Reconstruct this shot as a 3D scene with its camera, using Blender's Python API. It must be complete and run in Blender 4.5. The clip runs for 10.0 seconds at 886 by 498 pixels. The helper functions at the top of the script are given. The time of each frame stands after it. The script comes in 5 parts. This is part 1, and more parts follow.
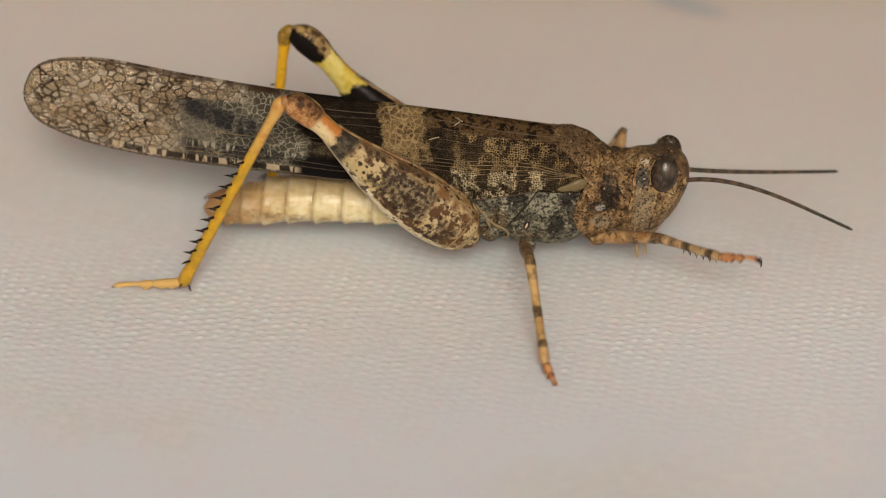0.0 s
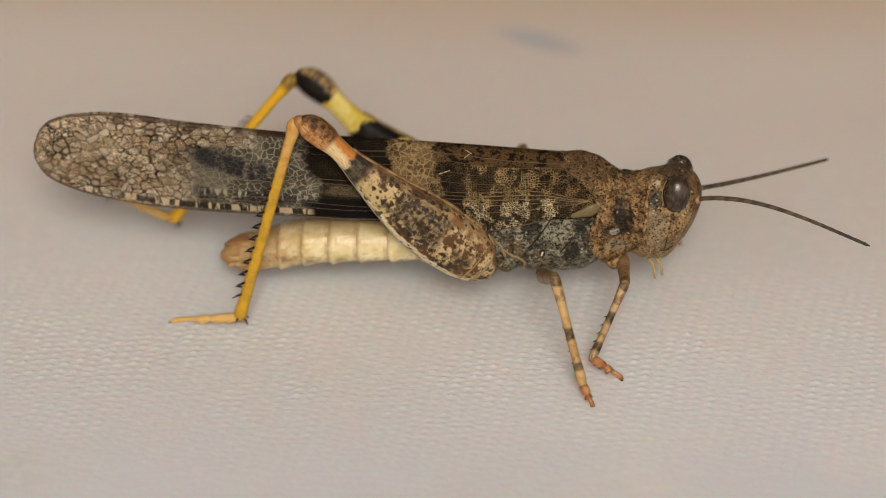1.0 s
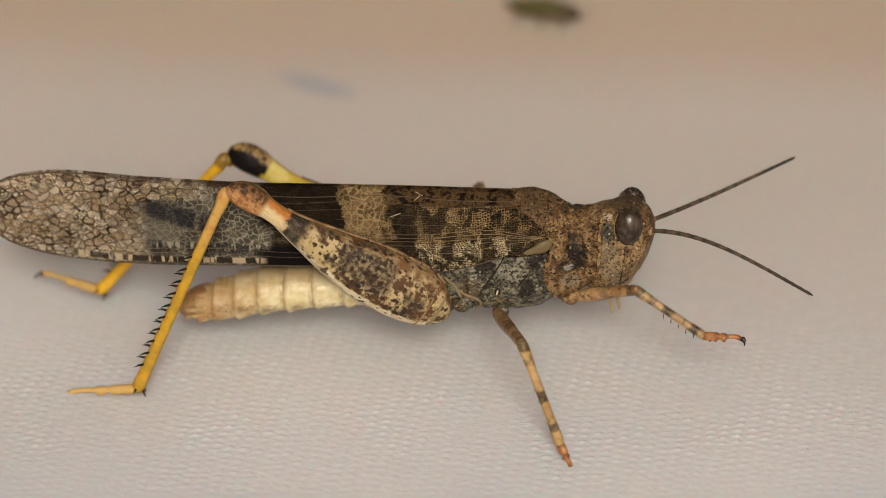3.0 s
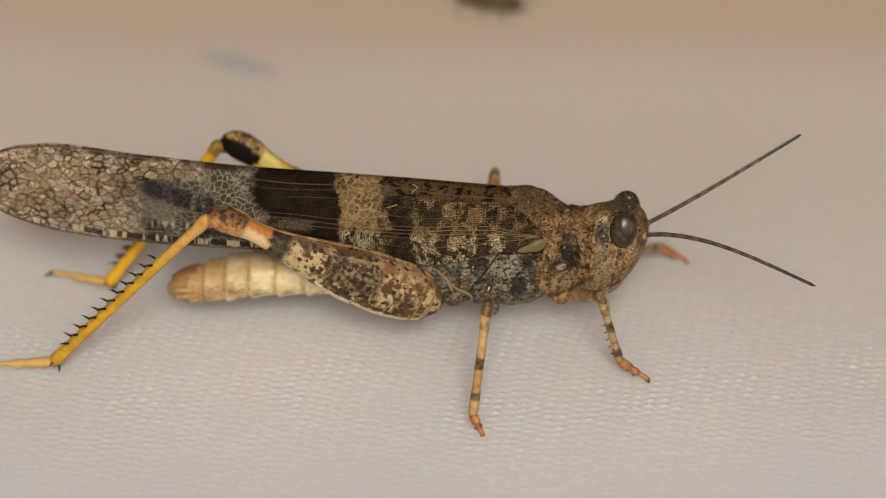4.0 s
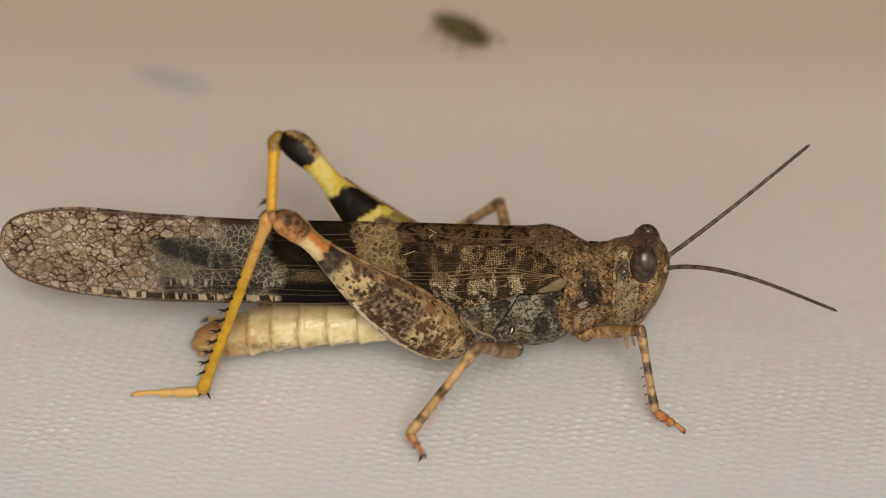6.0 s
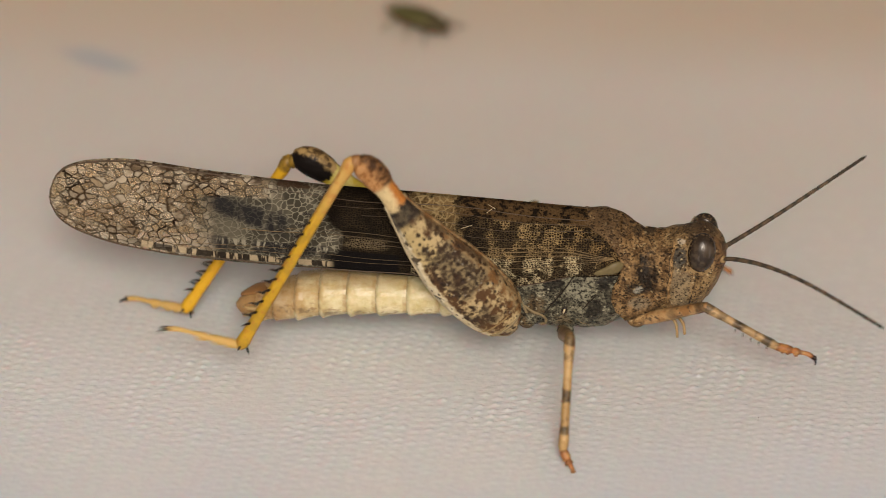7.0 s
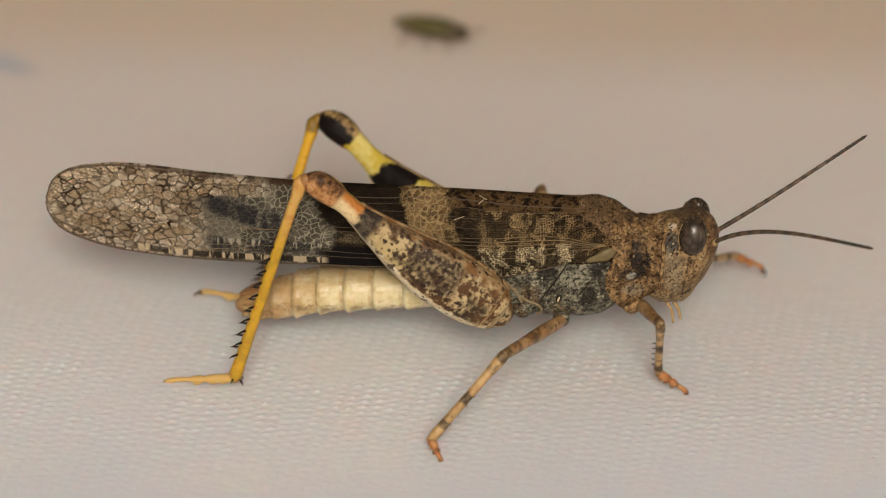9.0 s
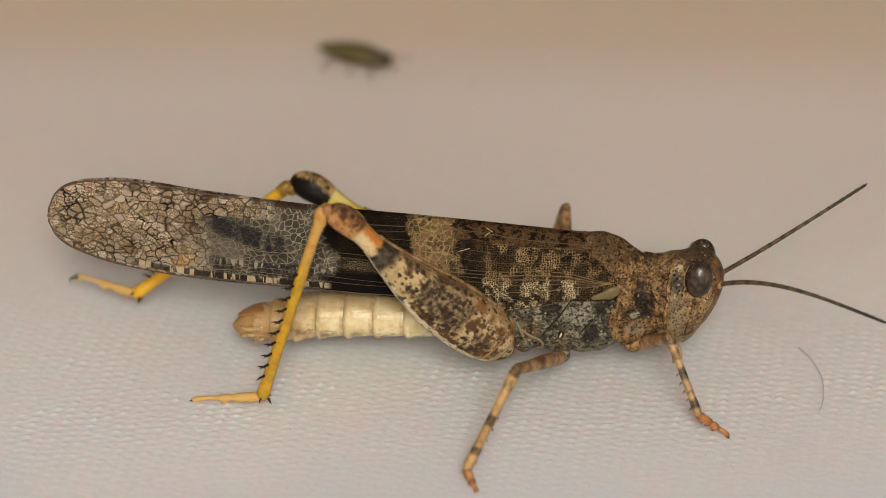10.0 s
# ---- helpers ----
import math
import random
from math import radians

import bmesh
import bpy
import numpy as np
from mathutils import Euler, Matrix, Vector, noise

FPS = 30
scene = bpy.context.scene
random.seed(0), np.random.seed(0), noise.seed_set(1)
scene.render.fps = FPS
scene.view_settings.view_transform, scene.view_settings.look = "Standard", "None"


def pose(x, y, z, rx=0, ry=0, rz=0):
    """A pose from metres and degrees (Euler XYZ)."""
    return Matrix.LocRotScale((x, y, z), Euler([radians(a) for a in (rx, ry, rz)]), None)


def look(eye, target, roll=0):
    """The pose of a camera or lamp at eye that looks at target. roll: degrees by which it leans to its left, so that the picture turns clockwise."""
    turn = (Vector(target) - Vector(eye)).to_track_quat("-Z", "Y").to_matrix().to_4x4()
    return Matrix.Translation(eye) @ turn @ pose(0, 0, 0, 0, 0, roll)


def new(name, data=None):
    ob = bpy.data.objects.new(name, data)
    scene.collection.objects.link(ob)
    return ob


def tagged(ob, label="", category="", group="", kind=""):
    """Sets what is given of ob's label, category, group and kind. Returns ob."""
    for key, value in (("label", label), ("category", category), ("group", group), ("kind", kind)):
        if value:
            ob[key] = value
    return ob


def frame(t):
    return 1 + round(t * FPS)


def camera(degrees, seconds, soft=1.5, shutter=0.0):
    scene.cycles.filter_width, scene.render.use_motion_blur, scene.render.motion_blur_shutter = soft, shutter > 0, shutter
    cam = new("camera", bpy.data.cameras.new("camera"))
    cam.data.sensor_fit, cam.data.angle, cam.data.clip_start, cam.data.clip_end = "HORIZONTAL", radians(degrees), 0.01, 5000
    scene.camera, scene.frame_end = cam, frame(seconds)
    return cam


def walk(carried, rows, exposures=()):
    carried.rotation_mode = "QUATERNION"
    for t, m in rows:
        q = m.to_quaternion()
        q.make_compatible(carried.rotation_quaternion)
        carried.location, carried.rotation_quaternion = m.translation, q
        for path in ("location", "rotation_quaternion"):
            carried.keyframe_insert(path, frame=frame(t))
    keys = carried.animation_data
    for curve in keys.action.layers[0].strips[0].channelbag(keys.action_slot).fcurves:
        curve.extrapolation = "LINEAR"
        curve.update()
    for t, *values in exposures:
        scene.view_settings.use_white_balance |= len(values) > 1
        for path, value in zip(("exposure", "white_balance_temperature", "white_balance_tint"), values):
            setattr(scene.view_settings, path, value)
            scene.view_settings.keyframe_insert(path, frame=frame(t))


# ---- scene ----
MM = 0.001
CLIP = 10.0


def glide(rows, t):
    """The row at t between rows of (seconds, values...), smooth and without overshoot."""
    if t <= rows[0][0]:
        return np.array(rows[0][1:], float)
    if t >= rows[-1][0]:
        return np.array(rows[-1][1:], float)
    k = max(i for i in range(len(rows) - 1) if rows[i][0] <= t)

    def slope(i):
        if i == 0 or i == len(rows) - 1:
            j = min(max(i, 1), len(rows) - 1)
            return (np.array(rows[j][1:], float) - np.array(rows[j - 1][1:], float)) / (rows[j][0] - rows[j - 1][0])
        ha, hb = rows[i][0] - rows[i - 1][0], rows[i + 1][0] - rows[i][0]
        da = (np.array(rows[i][1:], float) - np.array(rows[i - 1][1:], float)) / ha
        db = (np.array(rows[i + 1][1:], float) - np.array(rows[i][1:], float)) / hb
        wa, wb = 2 * hb + ha, hb + 2 * ha
        with np.errstate(divide="ignore", invalid="ignore"):
            m = (wa + wb) / (wa / da + wb / db)
        return np.where(da * db > 0, m, 0.0)

    h = rows[k + 1][0] - rows[k][0]
    s = (t - rows[k][0]) / h
    a, b = np.array(rows[k][1:], float), np.array(rows[k + 1][1:], float)
    return ((2 * s ** 3 - 3 * s ** 2 + 1) * a + (s ** 3 - 2 * s ** 2 + s) * h * slope(k)
            + (3 * s ** 2 - 2 * s ** 3) * b + (s ** 3 - s ** 2) * h * slope(k + 1))


TIMES = [round(0.1 * i, 1) for i in range(101)]

# ---- camera: a macro lens held by hand, 0.3 m from the insect ----
# seconds, x, y, z in mm, roll, yaw and tilt in degrees round a look 27 degrees down
PATH = [
    (0, 5.90, 0.37, 142.71, 0.14, 0.64, 0.17), (0.3, 9.47, -0.73, 142.52, 0.21, 0.49, 0.08), (0.5, 9.44, -0.46, 143.78, 0.11, 0.26, 0.13), (0.7, 11.22, -0.38, 145.99, 0.06, 0.15, 0.07),
    (1, 13.83, -0.57, 144.61, 0.01, 0.04, -0.08), (1.2, 16.46, -0.67, 145.15, -0.02, 0.01, -0.09), (1.5, 19.72, -1.20, 146.74, -0.02, 0.03, -0.04), (1.8, 20.95, -1.32, 147.17, -0.02, -0.09, -0.00),
    (2, 22.21, -0.90, 148.16, -0.02, -0.13, 0.03), (2.2, 21.86, 0.50, 147.29, -0.05, -0.28, -0.08), (2.5, 25.50, 1.59, 145.68, 0.07, 0.06, -0.12), (2.7, 28.11, 1.26, 147.81, 0.01, 0.06, -0.07),
    (3.8, 36.96, -2.14, 146.38, -0.10, 0.14, -0.38), (4, 36.35, -2.27, 145.94, -0.18, -0.11, -0.28), (4.2, 37.73, -2.13, 144.98, -0.18, -0.12, -0.33), (4.5, 40.66, -1.68, 144.86, -0.12, -0.19, -0.18),
    (4.7, 40.39, -0.28, 144.11, -0.09, -0.28, -0.10), (5, 42.35, 0.61, 145.41, -0.07, -0.29, 0.13), (5.5, 41.58, 1.66, 150.20, -0.11, -0.15, 0.46), (5.7, 40.70, 2.08, 150.98, -0.10, -0.14, 0.51),
    (6.8, 45.28, 2.66, 148.20, 0.06, -0.26, 0.44), (7, 46.57, 2.33, 148.42, 0.08, -0.20, 0.43), (7.2, 45.80, 2.18, 147.74, 0.02, -0.31, 0.39), (7.5, 47.16, 1.82, 146.23, 0.03, -0.14, 0.32),
    (7.8, 48.06, 1.50, 146.25, -0.04, -0.18, 0.14), (8, 49.04, 1.13, 146.22, -0.06, -0.14, 0.04), (8.5, 51.74, -0.19, 144.07, -0.14, -0.13, -0.27), (9, 58.14, -2.15, 145.20, 0.02, 0.45, -0.40),
    (9.2, 60.89, -1.12, 147.28, 0.09, 0.33, -0.31), (9.5, 61.90, -0.66, 146.79, 0.18, 0.26, -0.21), (9.8, 64.75, -0.57, 147.01, 0.09, 0.14, -0.13), (10, 65.88, -0.30, 146.49, 0.06, 0.09, -0.13),
]


def camera_pose(t):
    x, y, z, roll, yaw, tilt = glide(PATH, t)
    return pose(x * MM, y * MM, z * MM, 0, 0, yaw) @ pose(0, 0, 0, 63 - tilt) @ pose(0, 0, 0, 0, 0, roll)


cam = camera(11.194, CLIP, soft=0.9, shutter=0.25)
cam.data.dof.use_dof = True
cam.data.dof.focus_distance = 0.3022
cam.data.dof.aperture_fstop = 29.0
walk(cam, [(t, camera_pose(t)) for t in TIMES], exposures=[(0, 0.01, 7350, 13), (CLIP, 0.01, 7350, 13)])

# ---- light: soft overcast daylight from above ----
world = bpy.data.worlds.new("overcast")
scene.world = world
world.use_nodes = True
wt = world.node_tree
sky = wt.nodes.new("ShaderNodeTexSky")
sky.sky_type, sky.sun_disc = "NISHITA", False
sky.sun_elevation, sky.sun_rotation = radians(31), radians(176)
sky.dust_density, sky.ozone_density = 4.0, 0.6
# cloud takes the blue out of the sky, and the room round the cloth warms it
cloud = wt.nodes.new("ShaderNodeHueSaturation")
cloud.inputs["Saturation"].default_value = 0.12
wt.nodes["Background"].inputs["Strength"].default_value = 0.058
wt.links.new(sky.outputs[0], cloud.inputs["Color"])
warm = wt.nodes.new("ShaderNodeMix")
warm.data_type, warm.blend_type = "RGBA", "MULTIPLY"
warm.inputs[0].default_value, warm.inputs[7].default_value = 1.0, (1.0, 0.885, 0.80, 1)
wt.links.new(cloud.outputs[0], warm.inputs[6])
wt.links.new(warm.outputs[2], wt.nodes["Background"].inputs["Color"])
sun = new("sun", bpy.data.lights.new("sun", "SUN"))
sun.data.energy, sun.data.angle, sun.data.color = 2.95, radians(16), (1.0, 0.965, 0.915)
sun.matrix_world = look((0.02, -0.435, 0.262), (0, 0, 0))

# ---- materials ----
class Mat:
    """A node material and short ways to add nodes to it."""

    def __init__(self, name):
        self.m = bpy.data.materials.new(name)
        self.m.use_nodes = True
        self.t = self.m.node_tree
        self.b = self.t.nodes["Principled BSDF"]
        self.out = self.t.nodes["Material Output"]

    def put(self, sock, v):
        if isinstance(v, bpy.types.NodeSocket):
            self.t.links.new(v, sock)
        elif isinstance(v, (tuple, list)) and len(v) == 3 and sock.type == "RGBA":
            sock.default_value = (*v, 1)
        else:
            sock.default_value = v

    def add(self, kind, out=0, props=(), **ins):
        n = self.t.nodes.new(kind)
        for k, v in props:
            if k == "operation":
                n.operation = v
            elif k == "feature":
                n.feature = v
            elif k == "interpolation_type":
                n.interpolation_type = v
        for k, v in ins.items():
            key = int(k[1:]) if k[0] == "i" and k[1:].isdigit() else k.replace("_", " ")
            self.put(n.inputs[key], v)
        return n.outputs[out]

    def coords(self, scale=1000.0, which="Object", stretch=(1, 1, 1)):
        c = self.add("ShaderNodeTexCoord", which)
        return self.add("ShaderNodeMapping", Vector=c, Scale=tuple(scale * s for s in stretch))

    def math(self, op, a, b=0.0):
        return self.add("ShaderNodeMath", props=[("operation", op)], i0=a, i1=b)

    def span(self, v, a, b, lo=0.0, hi=1.0):
        return self.add("ShaderNodeMapRange", props=[("interpolation_type", "SMOOTHSTEP")], Value=v, From_Min=a, From_Max=b, To_Min=lo, To_Max=hi)

    def band(self, v, a, b, soft):
        return self.math("MULTIPLY", self.span(v, a - soft, a + soft), self.span(v, b - soft, b + soft, 1.0, 0.0))

    def noise(self, vec, scale, detail=3.0, rough=0.55, out="Fac"):
        return self.add("ShaderNodeTexNoise", out, Vector=vec, Scale=scale, Detail=detail, Roughness=rough)

    def cells(self, vec, scale, feature="F1", out="Distance", randomness=1.0):
        return self.add("ShaderNodeTexVoronoi", out, props=[("feature", feature)], Vector=vec, Scale=scale, Randomness=randomness)

    def mix(self, f, a, b):
        n = self.t.nodes.new("ShaderNodeMix")
        n.data_type = "RGBA"
        self.put(n.inputs[0], f), self.put(n.inputs[6], a), self.put(n.inputs[7], b)
        return n.outputs[2]

    def bump(self, height, distance, strength=0.6):
        self.put(self.b.inputs["Normal"], self.add("ShaderNodeBump", Height=height, Distance=distance, Strength=strength))

    def finish(self, color, rough=0.5, spec=0.4, sub=0.0, coat=0.0):
        self.put(self.b.inputs["Base Color"], color)
        self.put(self.b.inputs["Roughness"], rough)
        self.b.inputs["Specular IOR Level"].default_value = spec
        if sub:
            self.b.inputs["Subsurface Weight"].default_value = sub
            self.b.inputs["Subsurface Radius"].default_value = (0.0009, 0.0005, 0.0003)
            self.b.inputs["Subsurface Scale"].default_value = 1.0
        self.b.inputs["Coat Weight"].default_value = coat
        return self.m

    def xyz(self, vec):
        n = self.t.nodes.new("ShaderNodeSeparateXYZ")
        self.put(n.inputs[0], vec)
        return n.outputs


def cloth_material(name, low, high, weave):
    k = Mat(name)
    v = k.coords()
    x, y, z = k.xyz(v)
    fine = k.noise(v, 0.9, 4)
    slow = k.noise(v, 0.022, 2)
    base = k.mix(k.span(slow, 0.35, 0.65), low, high)
    base = k.mix(k.math("MULTIPLY", k.span(fine, 0.4, 0.7), 0.25), base, (0.77, 0.775, 0.79))
    # cooler patches towards the near side
    cool = k.math("MULTIPLY", k.span(k.noise(v, 0.05, 3), 0.33, 0.56), k.span(y, 272, 248, 0.0, 1.0))
    base = k.mix(cool, base, (0.605, 0.637, 0.70))
    # browner and darker towards the far side of the sheet
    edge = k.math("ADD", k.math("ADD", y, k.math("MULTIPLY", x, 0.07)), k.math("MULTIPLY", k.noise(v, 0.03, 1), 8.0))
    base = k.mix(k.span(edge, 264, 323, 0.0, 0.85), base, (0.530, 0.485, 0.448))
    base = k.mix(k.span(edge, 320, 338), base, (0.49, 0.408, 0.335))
    # faint blue smear
    dx, dy = k.math("SUBTRACT", x, 21.1), k.math("SUBTRACT", y, 320.3)
    a = k.math("ADD", k.math("MULTIPLY", dx, 0.79), k.math("MULTIPLY", dy, -0.61))
    b = k.math("ADD", k.math("MULTIPLY", dx, 0.61), k.math("MULTIPLY", dy, 0.79))
    r = k.math("ADD", k.math("POWER", k.math("DIVIDE", a, 4.3), 2.0), k.math("POWER", k.math("DIVIDE", b, 1.8), 2.0))
    r = k.math("ADD", r, k.math("MULTIPLY", k.noise(v, 1.2, 2), 0.8))
    base = k.mix(k.span(r, 0.4, 1.7, 0.75, 0.0), base, (0.34, 0.365, 0.41))
    h = k.math("ADD", k.math("MULTIPLY", k.noise(k.coords(stretch=(0.6, 1.6, 1.0)), 1.4, 2), 0.8), k.noise(v, 3.0, 3))
    k.bump(h, 0.00007, weave)
    k.b.inputs["Subsurface Weight"].default_value = 0.48
    k.b.inputs["Subsurface Radius"].default_value = (0.015, 0.0042, 0.0028)
    k.b.inputs["Subsurface Scale"].default_value = 1.0
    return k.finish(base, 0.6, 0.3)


def speckled(name, ground, light, dark, fleck, zones=(), rough=0.42, pits=(0.20, 0.34), clumps=0.60):
    """Chitin full of small dark pits on a mottled ground, with ragged patches at (x, z, rx, rz, strength, colour)."""
    k = Mat(name)
    v = k.coords()
    x, y, z = k.xyz(v)
    warp = k.add("ShaderNodeVectorMath", props=[("operation", "ADD")], i0=v, i1=k.add("ShaderNodeVectorMath", props=[("operation", "SCALE")], i0=k.noise(v, 2.2, 3, out="Color"), Scale=0.22))
    mid = k.noise(v, 1.6, 4, 0.7)
    c = k.mix(k.span(mid, 0.40, 0.60), ground, light)
    rim = k.math("MULTIPLY", k.math("SUBTRACT", k.noise(v, 1.7, 4, 0.75), 0.5), 4.5)
    for cx, cz, rx, rz, s, tone in zones:
        r = k.math("ADD", k.math("POWER", k.math("DIVIDE", k.math("SUBTRACT", x, cx), rx), 2.0), k.math("POWER", k.math("DIVIDE", k.math("SUBTRACT", z, cz), rz), 2.0))
        c = k.mix(k.span(k.math("ADD", r, rim), 0.25, 1.55, s, 0.0), c, tone)
    pale = k.math("MULTIPLY", k.span(k.cells(warp, 2.9), 0.20, 0.30, 1.0, 0.0), k.span(k.noise(v, 1.2, 2), 0.47, 0.56))
    c = k.mix(k.math("MULTIPLY", pale, 0.7), c, fleck)
    dusk = k.span(k.noise(k.coords(stretch=(1.0, 1.0, 1.25)), 3.1, 4, 0.7), clumps - 0.05, clumps + 0.03, 0.0, 0.85)
    c = k.mix(dusk, c, dark)
    hole, tiny = k.cells(warp, 5.0), k.cells(warp, 9.0)
    gate = k.span(k.noise(v, 0.9, 3), 0.34, 0.50, 0.35, 1.0)
    dots = k.math("MULTIPLY", k.span(hole, pits[0], pits[1], 1.0, 0.0), gate)
    dots = k.math("MAXIMUM", dots, k.math("MULTIPLY", k.span(tiny, 0.20, 0.30, 0.7, 0.0), k.span(mid, 0.60, 0.44)))
    c = k.mix(k.math("MULTIPLY", dots, 0.96), c, dark)
    k.bump(k.math("ADD", k.math("MULTIPLY", k.span(hole, 0.05, 0.45), 1.2), k.math("ADD", k.math("MULTIPLY", tiny, 0.5), k.math("MULTIPLY", mid, 1.2))), 0.00013, 0.6)
    return k.finish(c, k.span(mid, 0.35, 0.65, rough - 0.12, rough + 0.12), 0.10)


def tegmen_material():
    k = Mat("tegmen")
    uv = k.add("ShaderNodeTexCoord", "UV")
    u, across, _ = k.xyz(uv)
    v = k.coords()
    x0, y, z = k.xyz(v)

    def inv(s):
        return k.math("SUBTRACT", 1.0, s)

    def mul(*s):
        r = s[0]
        for t in s[1:]:
            r = k.math("MULTIPLY", r, t)
        return r

    def sheet(a, b):
        return k.add("ShaderNodeCombineXYZ", X=k.math("MULTIPLY", x0, a), Y=b, Z=0.0)

    wob = k.math("MULTIPLY", k.math("SUBTRACT", k.noise(v, 0.6, 4, 0.7), 0.5), 4.0)
    x = k.math("ADD", x0, wob)
    edge = k.math("ADD", across, k.math("MULTIPLY", wob, 0.02))
    flat = sheet(0.86, k.math("MULTIPLY", k.math("ADD", z, k.math("MULTIPLY", x0, 0.05)), 1.2))
    bent = k.add("ShaderNodeVectorMath", props=[("operation", "ADD")], i0=flat, i1=k.add("ShaderNodeVectorMath", props=[("operation", "SCALE")], i0=k.noise(v, 0.8, 2, out="Color"), Scale=0.7))
    # three stretches: clear tip, smoky middle, dark front half
    tip = k.span(k.math("SUBTRACT", k.math("ADD", x0, k.math("MULTIPLY", wob, 0.6)), k.span(edge, 0.20, 0.30, 4.4, 0.0)), -24.4, -21.4, 1.0, 0.0)
    rear = k.span(k.math("SUBTRACT", k.math("ADD", x0, k.math("MULTIPLY", wob, 0.7)), k.band(across, 0.5, 0.75, 0.08)), -15.0, -13.7, 1.0, 0.0)
    middle = mul(rear, inv(tip))
    # nets of veins
    e_big = k.cells(bent, 1.8, "DISTANCE_TO_EDGE", randomness=0.95)
    shift = k.add("ShaderNodeVectorMath", props=[("operation", "ADD")], i0=bent, i1=(3.3, 7.7, 0.0))
    e_under = k.cells(shift, 1.45, "DISTANCE_TO_EDGE")
    e_mid = k.cells(bent, 2.5, "DISTANCE_TO_EDGE", randomness=0.9)
    e_small = k.cells(k.add("ShaderNodeVectorMath", props=[("operation", "ADD")], i0=sheet(6.0, k.math("MULTIPLY", z, 8.0)), i1=k.add("ShaderNodeVectorMath", props=[("operation", "SCALE")], i0=k.noise(v, 2.0, 2, out="Color"), Scale=0.5)), 1.0, "DISTANCE_TO_EDGE", randomness=0.75)
    vein_w = k.span(k.noise(v, 0.55, 3), 0.36, 0.68, 0.034, 0.090)
    vein_big = inv(k.add("ShaderNodeMapRange", Value=e_big, From_Min=k.math("MULTIPLY", vein_w, 0.6), From_Max=vein_w))
    vein_under = k.span(e_under, 0.012, 0.042, 1.0, 0.0)
    vein_mid = k.span(e_mid, 0.02, 0.09, 1.0, 0.0)
    vein_small = k.span(e_small, 0.05, 0.19, 1.0, 0.0)
    lot = k.xyz(k.cells(bent, 1.8, "F1", "Color", randomness=0.95))
    dark = (0.006, 0.0045, 0.0036)
    mott = k.noise(v, 0.8, 4, 0.65)
    # front half: pale net over dark cells, dark blotches in rows
    rows = k.noise(sheet(1.1, k.math("MULTIPLY", across, 4.5)), 1.0, 5, 0.72)
    blotch = k.math("MAXIMUM", k.band(x, -5.5, -3.3, 0.3), k.band(x, -15.5, -8.4, 0.4))
    blotch = k.math("MAXIMUM", blotch, k.span(k.math("ADD", rows, k.math("MULTIPLY", k.math("SUBTRACT", mott, 0.5), 0.5)), 0.43, 0.55))
    band = mul(k.band(x, -8.5, -5.7, 0.5), k.span(edge, 0.66, 0.58), k.span(k.noise(v, 0.9, 4, 0.7), 0.36, 0.44))
    patch = mul(k.band(x, -12.6, -10.4, 0.3), k.band(edge, 0.56, 0.70, 0.03))
    net = k.mix(k.span(x0, 0.5, 4.0), (0.27, 0.192, 0.092), (0.19, 0.124, 0.056))
    net = k.mix(mul(k.span(across, 0.62, 0.66), k.span(x0, 4.2, 2.8)), net, (0.46, 0.385, 0.235))
    cell = k.mix(k.span(mott, 0.44, 0.6), (0.008, 0.005, 0.003), (0.022, 0.014, 0.007))
    c = k.mix(vein_small, cell, net)
    c = k.mix(mul(blotch, inv(band), 0.985), c, dark)
    c = k.mix(mul(blotch, inv(band), vein_small, k.span(mott, 0.40, 0.60, 0.06, 0.42), k.span(x0, -9.0, -5.0, 0.42, 1.0)), c, (0.12, 0.084, 0.044))
    c = k.mix(mul(patch, vein_small, 0.8), c, (0.16, 0.124, 0.072))
    c = k.mix(mul(band, 0.92), c, k.mix(k.span(e_mid, 0.03, 0.12), (0.26, 0.19, 0.095), k.mix(k.span(mott, 0.45, 0.6), (0.16, 0.105, 0.048), (0.065, 0.040, 0.018))))
    # the strip along the back: brown with dark blotches
    back = mul(k.span(edge, 0.23, 0.19), k.span(x0, -6.0, -5.2))
    c = k.mix(mul(back, inv(band)), c, k.mix(k.span(k.math("ADD", k.noise(v, 1.2, 4, 0.7), k.span(k.cells(v, 4.5), 0.15, 0.4, 0.09, -0.03)), 0.46, 0.58), (0.075, 0.045, 0.021), (0.009, 0.0065, 0.0045)))
    c = k.mix(mul(k.band(x0, -14.2, -9.4, 0.15), k.span(across, 0.73, 0.75)), c, (0.0064, 0.0056, 0.0056))
    # smoky middle: pale net on grey film, a long dark blot and a broken dark stripe below it
    film = k.mix(k.span(k.noise(v, 0.7, 3), 0.38, 0.62), (0.050, 0.045, 0.033), (0.105, 0.094, 0.069))
    film = k.mix(mul(vein_mid, k.span(x0, -22.5, -16.5, 0.30, 0.92)), film, (0.268, 0.248, 0.188))
    px, pz = k.math("SUBTRACT", x0, -19.6), k.math("SUBTRACT", z, 5.30)
    along_b = k.math("ADD", k.math("MULTIPLY", px, 0.954), k.math("MULTIPLY", pz, -0.30))
    over_b = k.math("ADD", k.math("MULTIPLY", px, 0.30), k.math("MULTIPLY", pz, 0.954))
